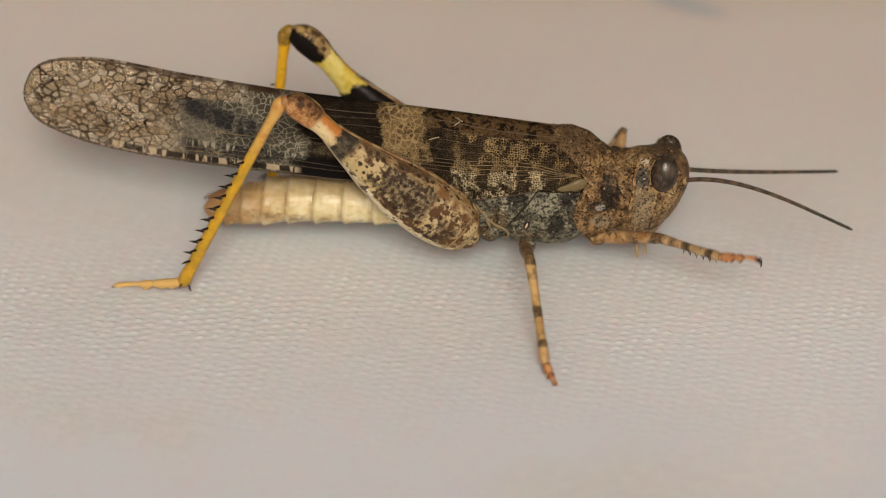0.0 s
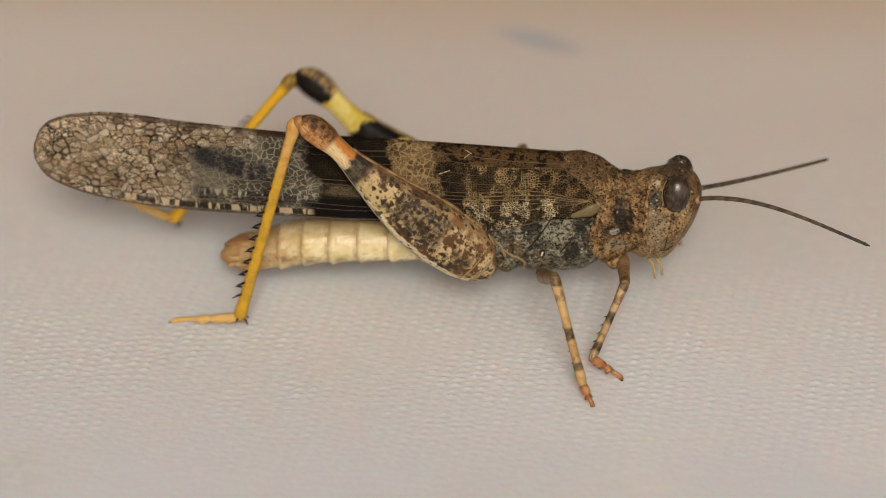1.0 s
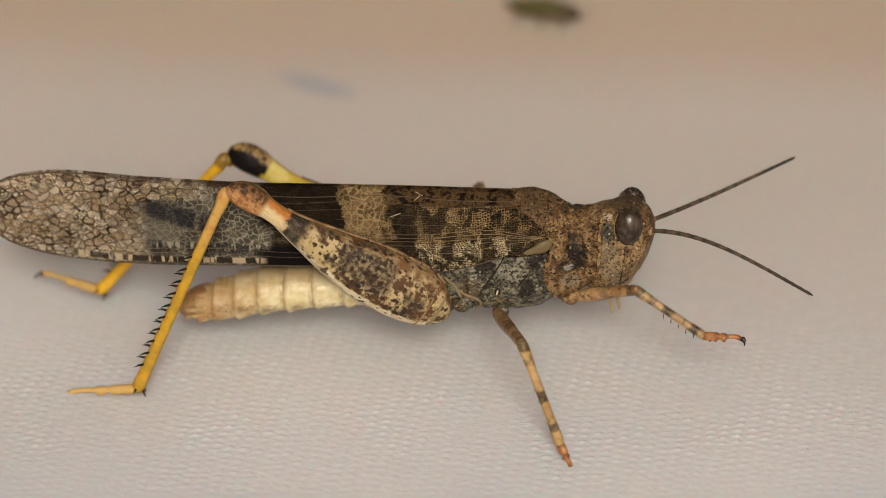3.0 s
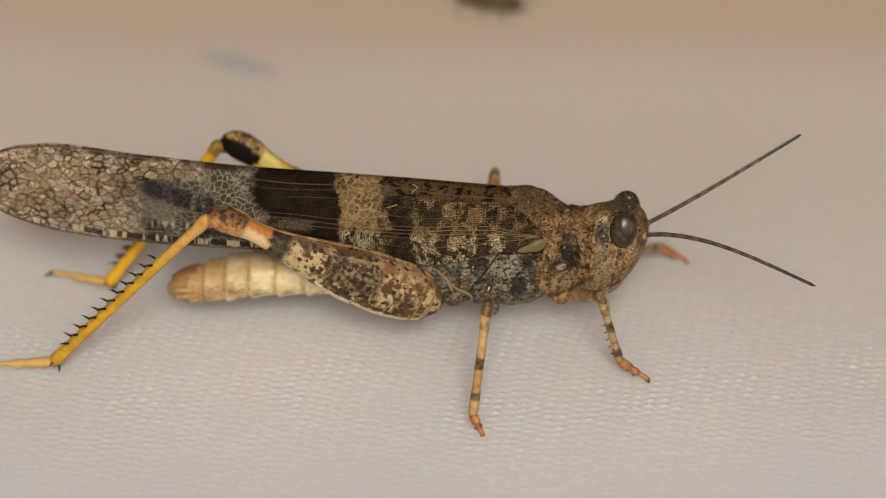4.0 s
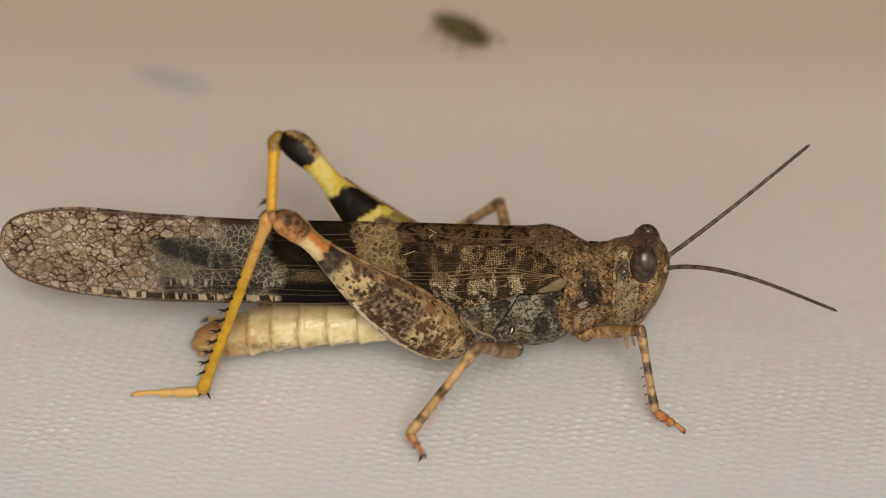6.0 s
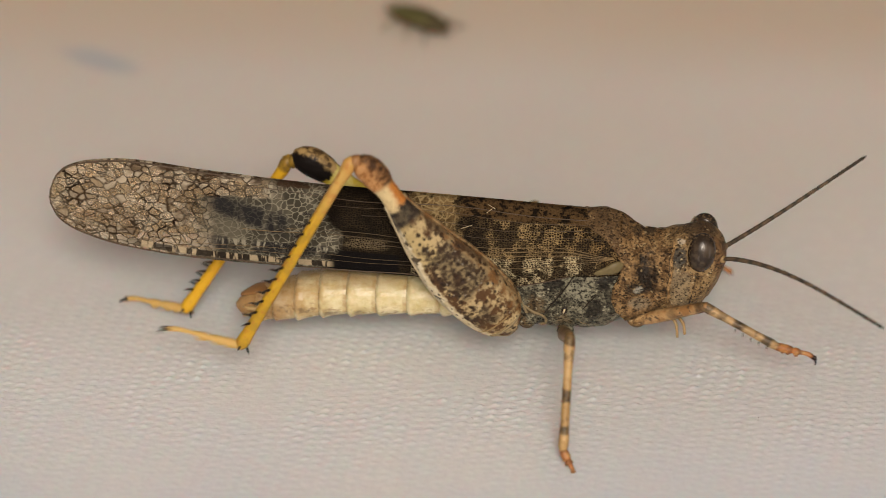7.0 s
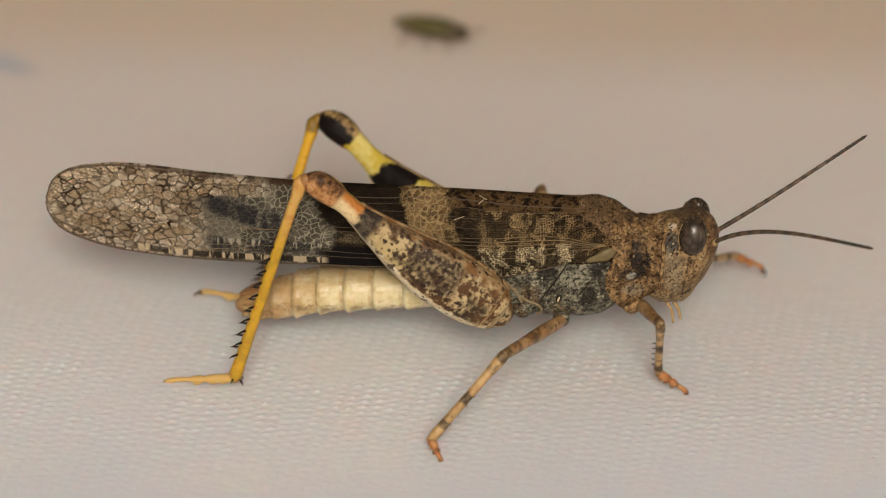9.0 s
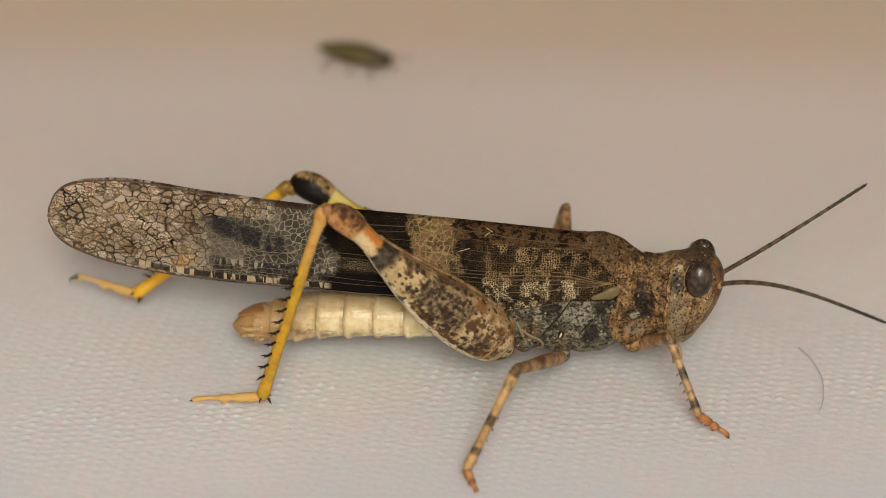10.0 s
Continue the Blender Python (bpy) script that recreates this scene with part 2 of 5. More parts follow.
    blot = mul(k.band(k.math("ADD", along_b, k.math("MULTIPLY", wob, 0.5)), -2.9, 2.9, 0.9), k.band(k.math("ADD", over_b, k.math("MULTIPLY", wob, 0.35)), -0.72, 0.62, 0.35),
               k.span(k.noise(sheet(1.0, k.math("MULTIPLY", z, 0.35)), 1.5, 3), 0.30, 0.46, 0.5, 1.0))
    stripe = mul(k.band(edge, 0.71, 0.865, 0.02), k.span(x0, -24.5, -22.5), k.span(k.noise(sheet(0.5, k.math("MULTIPLY", across, 0.7)), 1.0, 3), 0.44, 0.51))
    ticks = k.span(k.noise(sheet(3.4, k.math("MULTIPLY", across, 5.0)), 1.0, 1), 0.55, 0.62)
    film = k.mix(mul(k.math("MAXIMUM", blot, mul(stripe, 0.92)), inv(mul(vein_mid, 0.12))), film, (0.0176, 0.0168, 0.0176))
    film = k.mix(mul(k.band(across, 0.72, 0.80, 0.015), ticks, k.span(x0, -23.0, -20.5), 0.75), film, (0.32, 0.296, 0.224))
    c = k.mix(rear, c, film)
    # clear tip: two nets of brown veins, some cells stained
    skin_tone = k.mix(k.span(lot[0], 0.2, 0.8), (0.56, 0.44, 0.29), (0.80, 0.70, 0.54))
    smudge = k.span(k.noise(v, 0.5, 4, 0.6), 0.47, 0.62, 0.0, 0.72)
    stain = mul(k.span(lot[1], 0.84, 0.88), k.span(lot[2], 0.0, 1.0, 0.3, 0.9))
    for cx, cz, rx, rz, s in ((-31.1, 5.75, 0.75, 0.5, 0.9), (-29.4, 6.6, 0.8, 0.45, 0.5), (-25.1, 5.5, 0.42, 0.38, 0.85), (-24.1, 4.9, 0.55, 0.42, 0.7), (-28.0, 3.5, 0.9, 0.4, 0.7), (-27.2, 7.9, 0.7, 0.4, 0.6), (-22.6, 7.4, 0.6, 0.5, 0.6)):
        r = k.math("ADD", k.math("POWER", k.math("DIVIDE", k.math("SUBTRACT", x0, cx), rx), 2.0), k.math("POWER", k.math("DIVIDE", k.math("SUBTRACT", z, cz), rz), 2.0))
        stain = k.math("MAXIMUM", stain, k.span(r, 0.5, 1.5, s, 0.0))
    bold = k.span(k.noise(v, 0.4, 2), 0.36, 0.62, 0.9, 1.0)
    t = k.mix(smudge, skin_tone, (0.17, 0.112, 0.062))
    t = k.mix(mul(vein_under, 0.6), t, (0.055, 0.032, 0.015))
    t = k.mix(mul(vein_big, bold), t, (0.010, 0.0055, 0.003))
    t = k.mix(mul(stain, k.span(e_big, 0.06, 0.22, 1.0, 0.62)), t, (0.036, 0.020, 0.010))
    c = k.mix(tip, c, t)
    top = mul(k.span(edge, 0.085, 0.055), k.span(x0, -30.0, -25.0), rear)
    c = k.mix(mul(top, k.span(mott, 0.38, 0.55, 0.95, 0.5)), c, (0.040, 0.023, 0.014))
    # front edge of the wing: small dark and pale blocks
    line = sheet(1.0, k.math("MULTIPLY", across, 0.6))
    blocks = k.span(k.math("ADD", k.noise(line, 1.15, 3, 0.75), k.span(x0, -17.0, -29.0, 0.0, -0.06)), 0.485, 0.515)
    strip = mul(k.band(across, 0.895, 0.968, 0.008), k.span(x0, -13.7, -14.3), k.span(x0, -30.0, -26.5))
    c = k.mix(mul(strip, 0.92), c, k.mix(blocks, (0.018, 0.014, 0.011), (0.36, 0.29, 0.19)))
    k.bump(k.math("ADD", k.math("MULTIPLY", vein_small, 0.7), k.math("ADD", vein_big, vein_mid)), 0.00006, 0.7)
    k.finish(c, 0.45, 0.02)
    # the membrane between the veins lets light through in the rear half
    solid = k.math("MAXIMUM", k.math("MAXIMUM", mul(blot, middle), mul(stripe, middle)), k.math("MAXIMUM", strip, k.math("MAXIMUM", mul(stain, tip, 0.8), mul(top, 0.8))))
    clear = mul(rear, inv(mul(vein_big, bold, tip)), inv(mul(vein_under, tip, 0.75)), inv(mul(smudge, tip, 0.5)), inv(solid), k.span(tip, 0.0, 1.0, 0.12, 0.86))
    glass = k.add("ShaderNodeBsdfTransparent", Color=(0.96, 0.922, 0.865))
    k.t.links.new(k.add("ShaderNodeMixShader", i0=clear, i1=k.b.outputs[0], i2=glass), k.out.inputs["Surface"])
    return k.m


def thigh_outer_material():
    k = Mat("thigh_outer")
    uv = k.add("ShaderNodeTexCoord", "UV")
    u, around, _ = k.xyz(uv)
    a = k.math("SUBTRACT", 0.5, k.math("ABSOLUTE", k.math("SUBTRACT", around, 0.5)))
    v = k.coords()
    n1, n2, n3 = k.noise(v, 0.55, 3, 0.6), k.noise(v, 1.3, 4, 0.65), k.noise(v, 2.6, 4, 0.7)

    def ragged(s, n, w):
        return k.math("ADD", s, k.math("MULTIPLY", k.math("SUBTRACT", n, 0.5), w))

    # tan ground, orange-brown towards the upper keel, cream towards the lower one
    c = k.mix(k.span(n2, 0.41, 0.55), (0.072, 0.037, 0.017), (0.36, 0.275, 0.148))
    c = k.mix(k.span(ragged(a, n2, 0.22), 0.17, 0.09, 0.0, 0.6), c, k.mix(k.span(n3, 0.42, 0.58), (0.185, 0.092, 0.034), (0.085, 0.043, 0.019)))
    c = k.mix(k.math("MULTIPLY", k.band(ragged(u, n2, 2.5), 7.6, 10.9, 0.4), k.span(ragged(a, n2, 0.2), 0.20, 0.27, 0.0, 0.85)), c, (0.37, 0.285, 0.140))
    # smoky patches
    for u0, u1, a0, a1, s in ((4.2, 8.6, 0.12, 0.31, 0.92), (1.5, 3.3, 0.23, 0.355, 0.88), (8.6, 10.6, 0.04, 0.14, 0.8), (5.4, 7.6, 0.02, 0.10, 0.8)):
        m = k.math("MULTIPLY", k.band(ragged(u, n2, 4.0), u0, u1, 0.3), k.band(ragged(a, n2, 0.16), a0, a1, 0.02))
        c = k.mix(k.math("MULTIPLY", m, k.span(n3, 0.42, 0.60, s, s * 0.6)), c, (0.026, 0.017, 0.012))
    # cream lower margin
    c = k.mix(k.span(ragged(a, n2, 0.09), 0.345, 0.375), c, k.mix(k.span(n2, 0.4, 0.6), (0.44, 0.36, 0.225), (0.55, 0.485, 0.345)))
    # dark ring, orange and cream band, brown knee
    c = k.mix(k.math("MULTIPLY", k.band(ragged(u, n2, 1.6), 10.9, 12.3, 0.3), k.span(n3, 0.40, 0.60, 0.97, 0.85)), c, (0.01584, 0.01368, 0.01296))
    c = k.mix(k.band(ragged(u, n2, 1.2), 12.3, 14.3, 0.2), c, k.mix(k.span(ragged(a, n2, 0.16), 0.15, 0.26), (0.36, 0.135, 0.032), (0.50, 0.39, 0.215)))
    c = k.mix(k.span(ragged(u, n2, 0.8), 14.0, 14.4), c, k.mix(k.span(ragged(a, n2, 0.2), 0.18, 0.28), k.mix(k.span(n3, 0.40, 0.6), (0.036, 0.017, 0.008), (0.14, 0.068, 0.028)), k.mix(k.span(n3, 0.42, 0.58), (0.22, 0.090, 0.028), (0.38, 0.20, 0.085))))
    # rows of small dark pits, and a few larger spots
    pu = k.math("ADD", k.math("MULTIPLY", u, 2.0), k.math("MULTIPLY", a, 6.0))
    pits = k.cells(k.add("ShaderNodeCombineXYZ", X=pu, Y=k.math("MULTIPLY", a, 26.0), Z=0.0), 1.0, randomness=0.5)
    c = k.mix(k.math("MULTIPLY", k.span(pits, 0.20, 0.29, 0.92, 0.0), k.math("MULTIPLY", k.span(u, 13.0, 12.0), k.span(n1, 0.42, 0.52, 0.15, 1.0))), c, (0.01872, 0.01296, 0.01008))
    beads = k.cells(k.add("ShaderNodeCombineXYZ", X=k.math("ADD", pu, 0.5), Y=k.math("ADD", k.math("MULTIPLY", a, 26.0), 0.5), Z=0.0), 1.0, randomness=0.5)
    c = k.mix(k.math("MULTIPLY", k.span(beads, 0.10, 0.20, 0.5, 0.0), k.math("MULTIPLY", k.span(u, 9.5, 8.5), k.band(a, 0.12, 0.34, 0.02))), c, (0.2376, 0.216, 0.18))
    spots = k.math("MAXIMUM", k.span(k.noise(v, 1.25, 2), 0.61, 0.66), k.math("MULTIPLY", k.span(k.cells(v, 1.35), 0.20, 0.27, 1.0, 0.0), k.span(n1, 0.40, 0.48)))
    c = k.mix(k.math("MULTIPLY", spots, k.span(u, 12.5, 12.0, 0.0, 0.9)), c, (0.026, 0.014, 0.008))
    k.bump(k.math("ADD", k.math("MULTIPLY", k.span(pits, 0.0, 0.5), 1.2), k.math("ADD", n2, k.math("MULTIPLY", n3, 0.6))), 0.00012, 0.65)
    return k.finish(c, k.span(n3, 0.35, 0.65, 0.36, 0.55), 0.12)


def thigh_inner_material():
    k = Mat("thigh_inner")
    uv = k.add("ShaderNodeTexCoord", "UV")
    u0, a, _ = k.xyz(uv)
    v = k.coords()
    n = k.noise(v, 1.3, 4, 0.65)
    u = k.math("ADD", u0, k.math("MULTIPLY", k.math("SUBTRACT", k.noise(v, 0.6, 4, 0.65), 0.5), 2.2))
    yellow, black = (0.40, 0.295, 0.035), (0.006, 0.0045, 0.004)
    c = k.mix(k.span(n, 0.38, 0.62), yellow, (0.47, 0.395, 0.13))
    rise = k.math("ABSOLUTE", k.math("SUBTRACT", a, 0.5))
    top = k.span(k.math("ADD", rise, k.math("MULTIPLY", k.math("SUBTRACT", n, 0.5), 0.12)), 0.33, 0.38)
    slant = k.math("ADD", u, k.math("MULTIPLY", rise, 3.0))
    # two black bands between yellow ones, patchy towards the hip
    c = k.mix(k.band(slant, 10.4, 12.9, 0.2), c, black)
    patchy = k.span(k.noise(v, 0.8, 3, 0.6), 0.44, 0.54)
    rest = k.mix(k.math("MULTIPLY", patchy, 0.5), (0.022, 0.016, 0.012), (0.20, 0.14, 0.05))
    c = k.mix(k.math("MULTIPLY", k.span(slant, 10.0, 9.5), k.math("SUBTRACT", 1.0, k.math("MULTIPLY", top, k.span(patchy, 0.0, 1.0, 0.4, 0.1)))), c, rest)
    c = k.mix(k.math("MULTIPLY", k.span(u, 6.2, 5.4), 0.9), c, (0.03, 0.024, 0.02))
    c = k.mix(k.span(u, 15.0, 15.25), c, k.mix(k.span(k.math("ADD", rise, k.math("MULTIPLY", k.math("SUBTRACT", n, 0.5), 0.2)), 0.28, 0.36), black, k.mix(k.span(n, 0.42, 0.58), (0.05, 0.028, 0.012), (0.27, 0.18, 0.075))))
    k.bump(k.math("ADD", k.noise(v, 2.0, 3), n), 0.00010, 0.55)
    return k.finish(c, k.span(n, 0.3, 0.7, 0.34, 0.5), 0.10)


def ringed(name, ground, dark, rings, tone=None, rough=0.4, sub=0.15, end=None, flecks=0.5, wobble=1.3, soft=0.22):
    """A limb with dark rings at given stations in mm along it."""
    k = Mat(name)
    v = k.coords()
    x, y, z = k.xyz(v)
    x = k.math("ADD", x, k.math("MULTIPLY", k.math("SUBTRACT", k.noise(v, 1.2, 3), 0.5), wobble))
    c = k.mix(k.span(k.noise(v, 1.4, 3), 0.38, 0.62), ground, tone or ground)
    if end:
        c = k.mix(k.span(x, 5.5, 1.5, 0.0, 0.8), c, end)
    rag = k.noise(v, 3.0, 4, 0.7)
    for a, b, s in rings:
        c = k.mix(k.math("MULTIPLY", k.band(x, a, b, soft), k.span(rag, 0.36, 0.60, s, s * 0.7)), c, dark)
    c = k.mix(k.span(k.noise(v, 2.2, 3), 0.56, 0.64, 0.0, flecks), c, dark)
    k.bump(k.math("ADD", k.noise(v, 3.0, 3), rag), 0.00006, 0.5)
    return k.finish(c, rough, 0.25, sub)


def belly_material():
    k = Mat("abdomen_plate")
    v = k.coords()
    x, y, z = k.xyz(v)
    n, f = k.noise(v, 0.8, 3), k.noise(v, 2.4, 4, 0.65)
    c = k.mix(k.span(n, 0.36, 0.64), (0.455, 0.38, 0.20), (0.565, 0.505, 0.325))
    c = k.mix(k.span(k.math("ADD", x, k.math("MULTIPLY", k.math("SUBTRACT", n, 0.5), 5.0)), -13.5, -19.0, 0.0, 0.8), c, (0.30, 0.165, 0.065))
    # brown wash over the back, stronger towards the tail
    c = k.mix(k.math("MULTIPLY", k.span(k.math("ADD", z, k.math("MULTIPLY", k.math("SUBTRACT", f, 0.5), 1.0)), -0.6, 0.7), k.span(x, -6.0, -14.0, 0.15, 0.85)), c, (0.215, 0.128, 0.052))
    marks = k.math("MULTIPLY", k.span(k.noise(k.coords(stretch=(1.0, 1.0, 2.0)), 1.0, 3), 0.56, 0.64), k.band(z, -2.6, -1.2, 0.35))
    c = k.mix(k.math("MULTIPLY", marks, 0.6), c, (0.19, 0.105, 0.045))
    for cut in (-4.4, -6.7, -8.9, -11.0, -13.0, -14.9, -16.6, -18.1):
        seam = k.band(k.math("ADD", x, k.math("MULTIPLY", k.math("SUBTRACT", n, 0.5), 0.5)), cut - 0.42, cut - 0.14, 0.10)
        c = k.mix(k.math("MULTIPLY", seam, k.span(f, 0.4, 0.6, 0.25, 0.7)), c, (0.30, 0.185, 0.075))
        spot = k.math("MULTIPLY", k.band(x, cut + 0.1, cut + 1.1, 0.3), k.band(k.math("ADD", z, k.math("MULTIPLY", k.math("SUBTRACT", n, 0.5), 1.0)), -2.2, -1.75, 0.16))
        c = k.mix(k.math("MULTIPLY", spot, k.span(f, 0.40, 0.55, 0.1, 0.7)), c, (0.085, 0.048, 0.024))
    k.bump(k.math("ADD", k.math("MULTIPLY", f, 0.8), k.math("MULTIPLY", k.noise(k.coords(stretch=(0.5, 1.0, 1.6)), 1.3, 2), 2.0)), 0.00010, 0.6)
    return k.finish(c, k.span(f, 0.35, 0.65, 0.22, 0.42), 0.35, 0.3)


def eye_material():
    k = Mat("compound_eye")
    v = k.coords()
    x, y, z = k.xyz(v)
    r = k.math("SQRT", k.math("ADD", k.math("POWER", k.math("DIVIDE", x, 0.98), 2.0), k.math("POWER", k.math("DIVIDE", z, 1.45), 2.0)))
    c = k.mix(k.span(k.noise(v, 1.5, 3), 0.4, 0.62), (0.018, 0.012, 0.008), (0.050, 0.034, 0.022))
    # grey sheen of the middle painted in as streaks, and a brown speckled margin
    sheen_streak = k.noise(k.coords(stretch=(2.0, 1.0, 0.5)), 1.4, 3)
    c = k.mix(k.math("MULTIPLY", k.span(sheen_streak, 0.50, 0.66, 0.0, 0.7), k.span(r, 0.75, 0.45)), c, (0.075, 0.064, 0.054))
    c = k.mix(k.span(r, 0.72, 0.92, 0.0, 0.8), c, k.mix(k.span(k.cells(v, 5.0), 0.25, 0.4), (0.105, 0.070, 0.038), (0.016, 0.011, 0.008)))
    k.bump(k.cells(v, 16.0), 0.00002, 0.3)
    return k.finish(c, 0.24, 0.35)


def plain(name, color, other, scale=1.5, rough=0.45, sub=0.0, spec=0.2):
    k = Mat(name)
    v = k.coords()
    n = k.noise(v, scale, 3)
    k.bump(k.noise(v, scale * 3, 2), 0.00005, 0.5)
    return k.finish(k.mix(n, color, other), rough, spec, sub)


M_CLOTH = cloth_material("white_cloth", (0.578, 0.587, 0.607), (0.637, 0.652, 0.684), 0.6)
SLATE, DUSK = (0.034, 0.034, 0.03128), (0.0136, 0.01156, 0.00952)
M_HEAD = speckled("head_chitin", (0.100, 0.060, 0.0275), (0.245, 0.163, 0.080), (0.0123, 0.0073, 0.0047), (0.3979, 0.3087, 0.1847),
                  ((9.25, 3.1, 0.55, 0.75, 0.92, SLATE), (9.3, 0.9, 0.75, 1.7, 0.65, (0.19, 0.152, 0.098)), (10.8, 4.6, 1.5, 0.6, 0.85, (0.0514, 0.0319, 0.0188)), (9.4, 4.05, 0.32, 0.13, 0.9, (0.3430, 0.2861, 0.2145)),
                   (9.5, -1.7, 1.6, 0.75, 0.8, (0.2470, 0.1796, 0.0972)), (11.9, 2.9, 0.5, 1.2, 0.7, (0.0960, 0.0466, 0.0227))), pits=(0.20, 0.36), clumps=0.595)
M_PRONOTUM = speckled("pronotum_chitin", (0.080, 0.045, 0.020), (0.218, 0.134, 0.062), (0.0096, 0.0060, 0.0040), (0.3381, 0.2509, 0.1361),
                      ((4.3, 5.3, 2.0, 1.1, 0.8, (0.0721, 0.0452, 0.0241)), (7.1, 2.0, 0.75, 1.35, 0.95, DUSK), (6.3, 1.1, 0.6, 0.6, 0.8, DUSK), (7.0, 4.4, 0.9, 0.35, 0.85, DUSK), (6.55, 0.95, 0.28, 0.24, 0.9, (0.2470, 0.2396, 0.2010)),
                       (6.6, -0.15, 0.75, 0.5, 0.6, (0.18, 0.155, 0.11)), (5.2, -0.6, 0.5, 0.7, 0.7, (0.2470, 0.1597, 0.0771))), pits=(0.22, 0.38), clumps=0.59)
M_THORAX = speckled("thorax_chitin", (0.050, 0.046, 0.033), (0.200, 0.188, 0.134), (0.0085, 0.0073, 0.0063), (0.3077, 0.2899, 0.2131),
                    ((1.0, 1.3, 0.9, 0.5, 0.9, DUSK), (3.6, -0.6, 0.5, 0.9, 0.85, DUSK), (4.5, 1.6, 0.8, 0.7, 0.9, DUSK), (-0.3, -0.3, 0.6, 0.8, 0.8, (0.0919, 0.0586, 0.0282)), (2.6, 0.9, 0.9, 0.8, 0.7, (0.1909, 0.1833, 0.1376)),
                     (4.2, -1.5, 0.9, 0.6, 0.6, (0.0707, 0.0653, 0.0513)), (1.6, -1.7, 0.6, 0.7, 0.6, (0.1485, 0.1000, 0.0532))), pits=(0.22, 0.38), clumps=0.56)
M_COXA = speckled("hip_chitin", (0.1132, 0.0633, 0.0263), (0.3125, 0.1949, 0.0894), (0.0141, 0.0080, 0.0050), (0.4306, 0.3189, 0.1814), pits=(0.12, 0.24), clumps=0.62)
M_KNEE = plain("brown_knee", (0.17, 0.072, 0.026), (0.30, 0.16, 0.065), 1.5, 0.4)
M_BELLY = belly_material()
M_TIP = plain("abdomen_end", (0.17, 0.082, 0.028), (0.42, 0.27, 0.125), 1.6, 0.4, 0.2)
M_VALVE = ringed("egg_valve", (0.40, 0.29, 0.14), (0.05, 0.026, 0.012), [(-21.6, -20.8, 0.9)], tone=(0.29, 0.17, 0.07), flecks=0.5, wobble=0.6)
M_WING = tegmen_material()
M_THIGH_OUT = thigh_outer_material()
M_THIGH_IN = thigh_inner_material()
M_SHIN = ringed("yellow_shin", (0.42, 0.245, 0.018), (0.34, 0.13, 0.03), [(-0.6, 0.4, 0.35), (2.2, 2.8, 0.45)], tone=(0.31, 0.19, 0.02), end=(0.43, 0.27, 0.09), flecks=0.55)
M_SHIN_FAR = ringed("dark_kneed_yellow_shin", (0.52, 0.285, 0.018), (0.05, 0.035, 0.015), [(-0.6, 0.55, 0.85)], tone=(0.52, 0.30, 0.02), flecks=0.25)
M_FOOT = plain("yellow_foot", (0.44, 0.265, 0.075), (0.50, 0.35, 0.14), 1.2, 0.4, 0.2)
M_FOOT_ORANGE = ringed("orange_foot", (0.39, 0.215, 0.085), (0.060, 0.022, 0.010), [(-0.2, 0.2, 0.7), (0.75, 1.1, 0.7), (1.5, 1.75, 0.6), (2.3, 2.9, 0.7)], tone=(0.33, 0.13, 0.042), flecks=0.3, wobble=0.5, soft=0.12)
M_ARM = ringed("mottled_thigh", (0.22, 0.112, 0.042), (0.018, 0.011, 0.008), [(2.1, 2.9, 0.6), (4.1, 4.9, 0.85), (6.7, 7.4, 0.7), (8.1, 8.8, 0.75)], tone=(0.35, 0.22, 0.105), flecks=0.75, wobble=1.3, soft=0.26)
M_MID_SHIN = ringed("ringed_middle_shin", (0.30, 0.185, 0.075), (0.011, 0.008, 0.006), [(-0.4, 0.5, 0.85), (1.1, 1.5, 0.5), (3.4, 4.2, 0.96), (5.7, 6.3, 0.96)], tone=(0.40, 0.265, 0.12), flecks=0.5, wobble=0.6, soft=0.13)
M_FORE_SHIN = ringed("ringed_front_shin", (0.28, 0.185, 0.092), (0.011, 0.008, 0.006), [(-0.4, 0.5, 0.85), (1.0, 1.5, 0.6), (2.1, 3.0, 0.96), (4.3, 5.0, 0.96)], tone=(0.38, 0.255, 0.13), flecks=0.5, wobble=0.6, soft=0.13)
M_SPINE = plain("black_spine", (0.012, 0.009, 0.007), (0.02, 0.014, 0.01), 2.0, 0.3)
M_EYE = eye_material()
M_FEELER = ringed("feeler", (0.10, 0.068, 0.042), (0.012, 0.014, 0.011), [(a, a + 0.35, 0.9) for a in (0.9, 1.9, 2.9, 3.9, 4.9, 5.9, 6.9, 7.9, 8.9)] + [(9.6, 13.0, 0.9)], tone=(0.055, 0.038, 0.026), rough=0.5, sub=0.0, wobble=0.5, soft=0.15)
M_CREAM = plain("cream_rim", (0.44, 0.35, 0.21), (0.52, 0.44, 0.30), 2.0, 0.45)
M_SEAM = plain("cream_seam", (0.10, 0.072, 0.036), (0.27, 0.21, 0.12), 2.4, 0.45)
M_RIM = plain("tan_rim", (0.13, 0.08, 0.033), (0.28, 0.19, 0.09), 2.0, 0.45)
M_BASE = plain("wing_base_tan", (0.055, 0.040, 0.018), (0.18, 0.142, 0.070), 1.6, 0.38)
M_VEIN = ringed("wing_vein", (0.11, 0.072, 0.033), (0.030, 0.021, 0.012), [(-16.0, -8.4, 0.9), (-5.4, -3.4, 0.7)], tone=(0.19, 0.13, 0.062), rough=0.5, sub=0.0, flecks=0.4, soft=0.4)
M_VEIN_DARK = plain("dark_wing_vein", (0.045, 0.03, 0.02), (0.08, 0.055, 0.035), 1.0, 0.45)
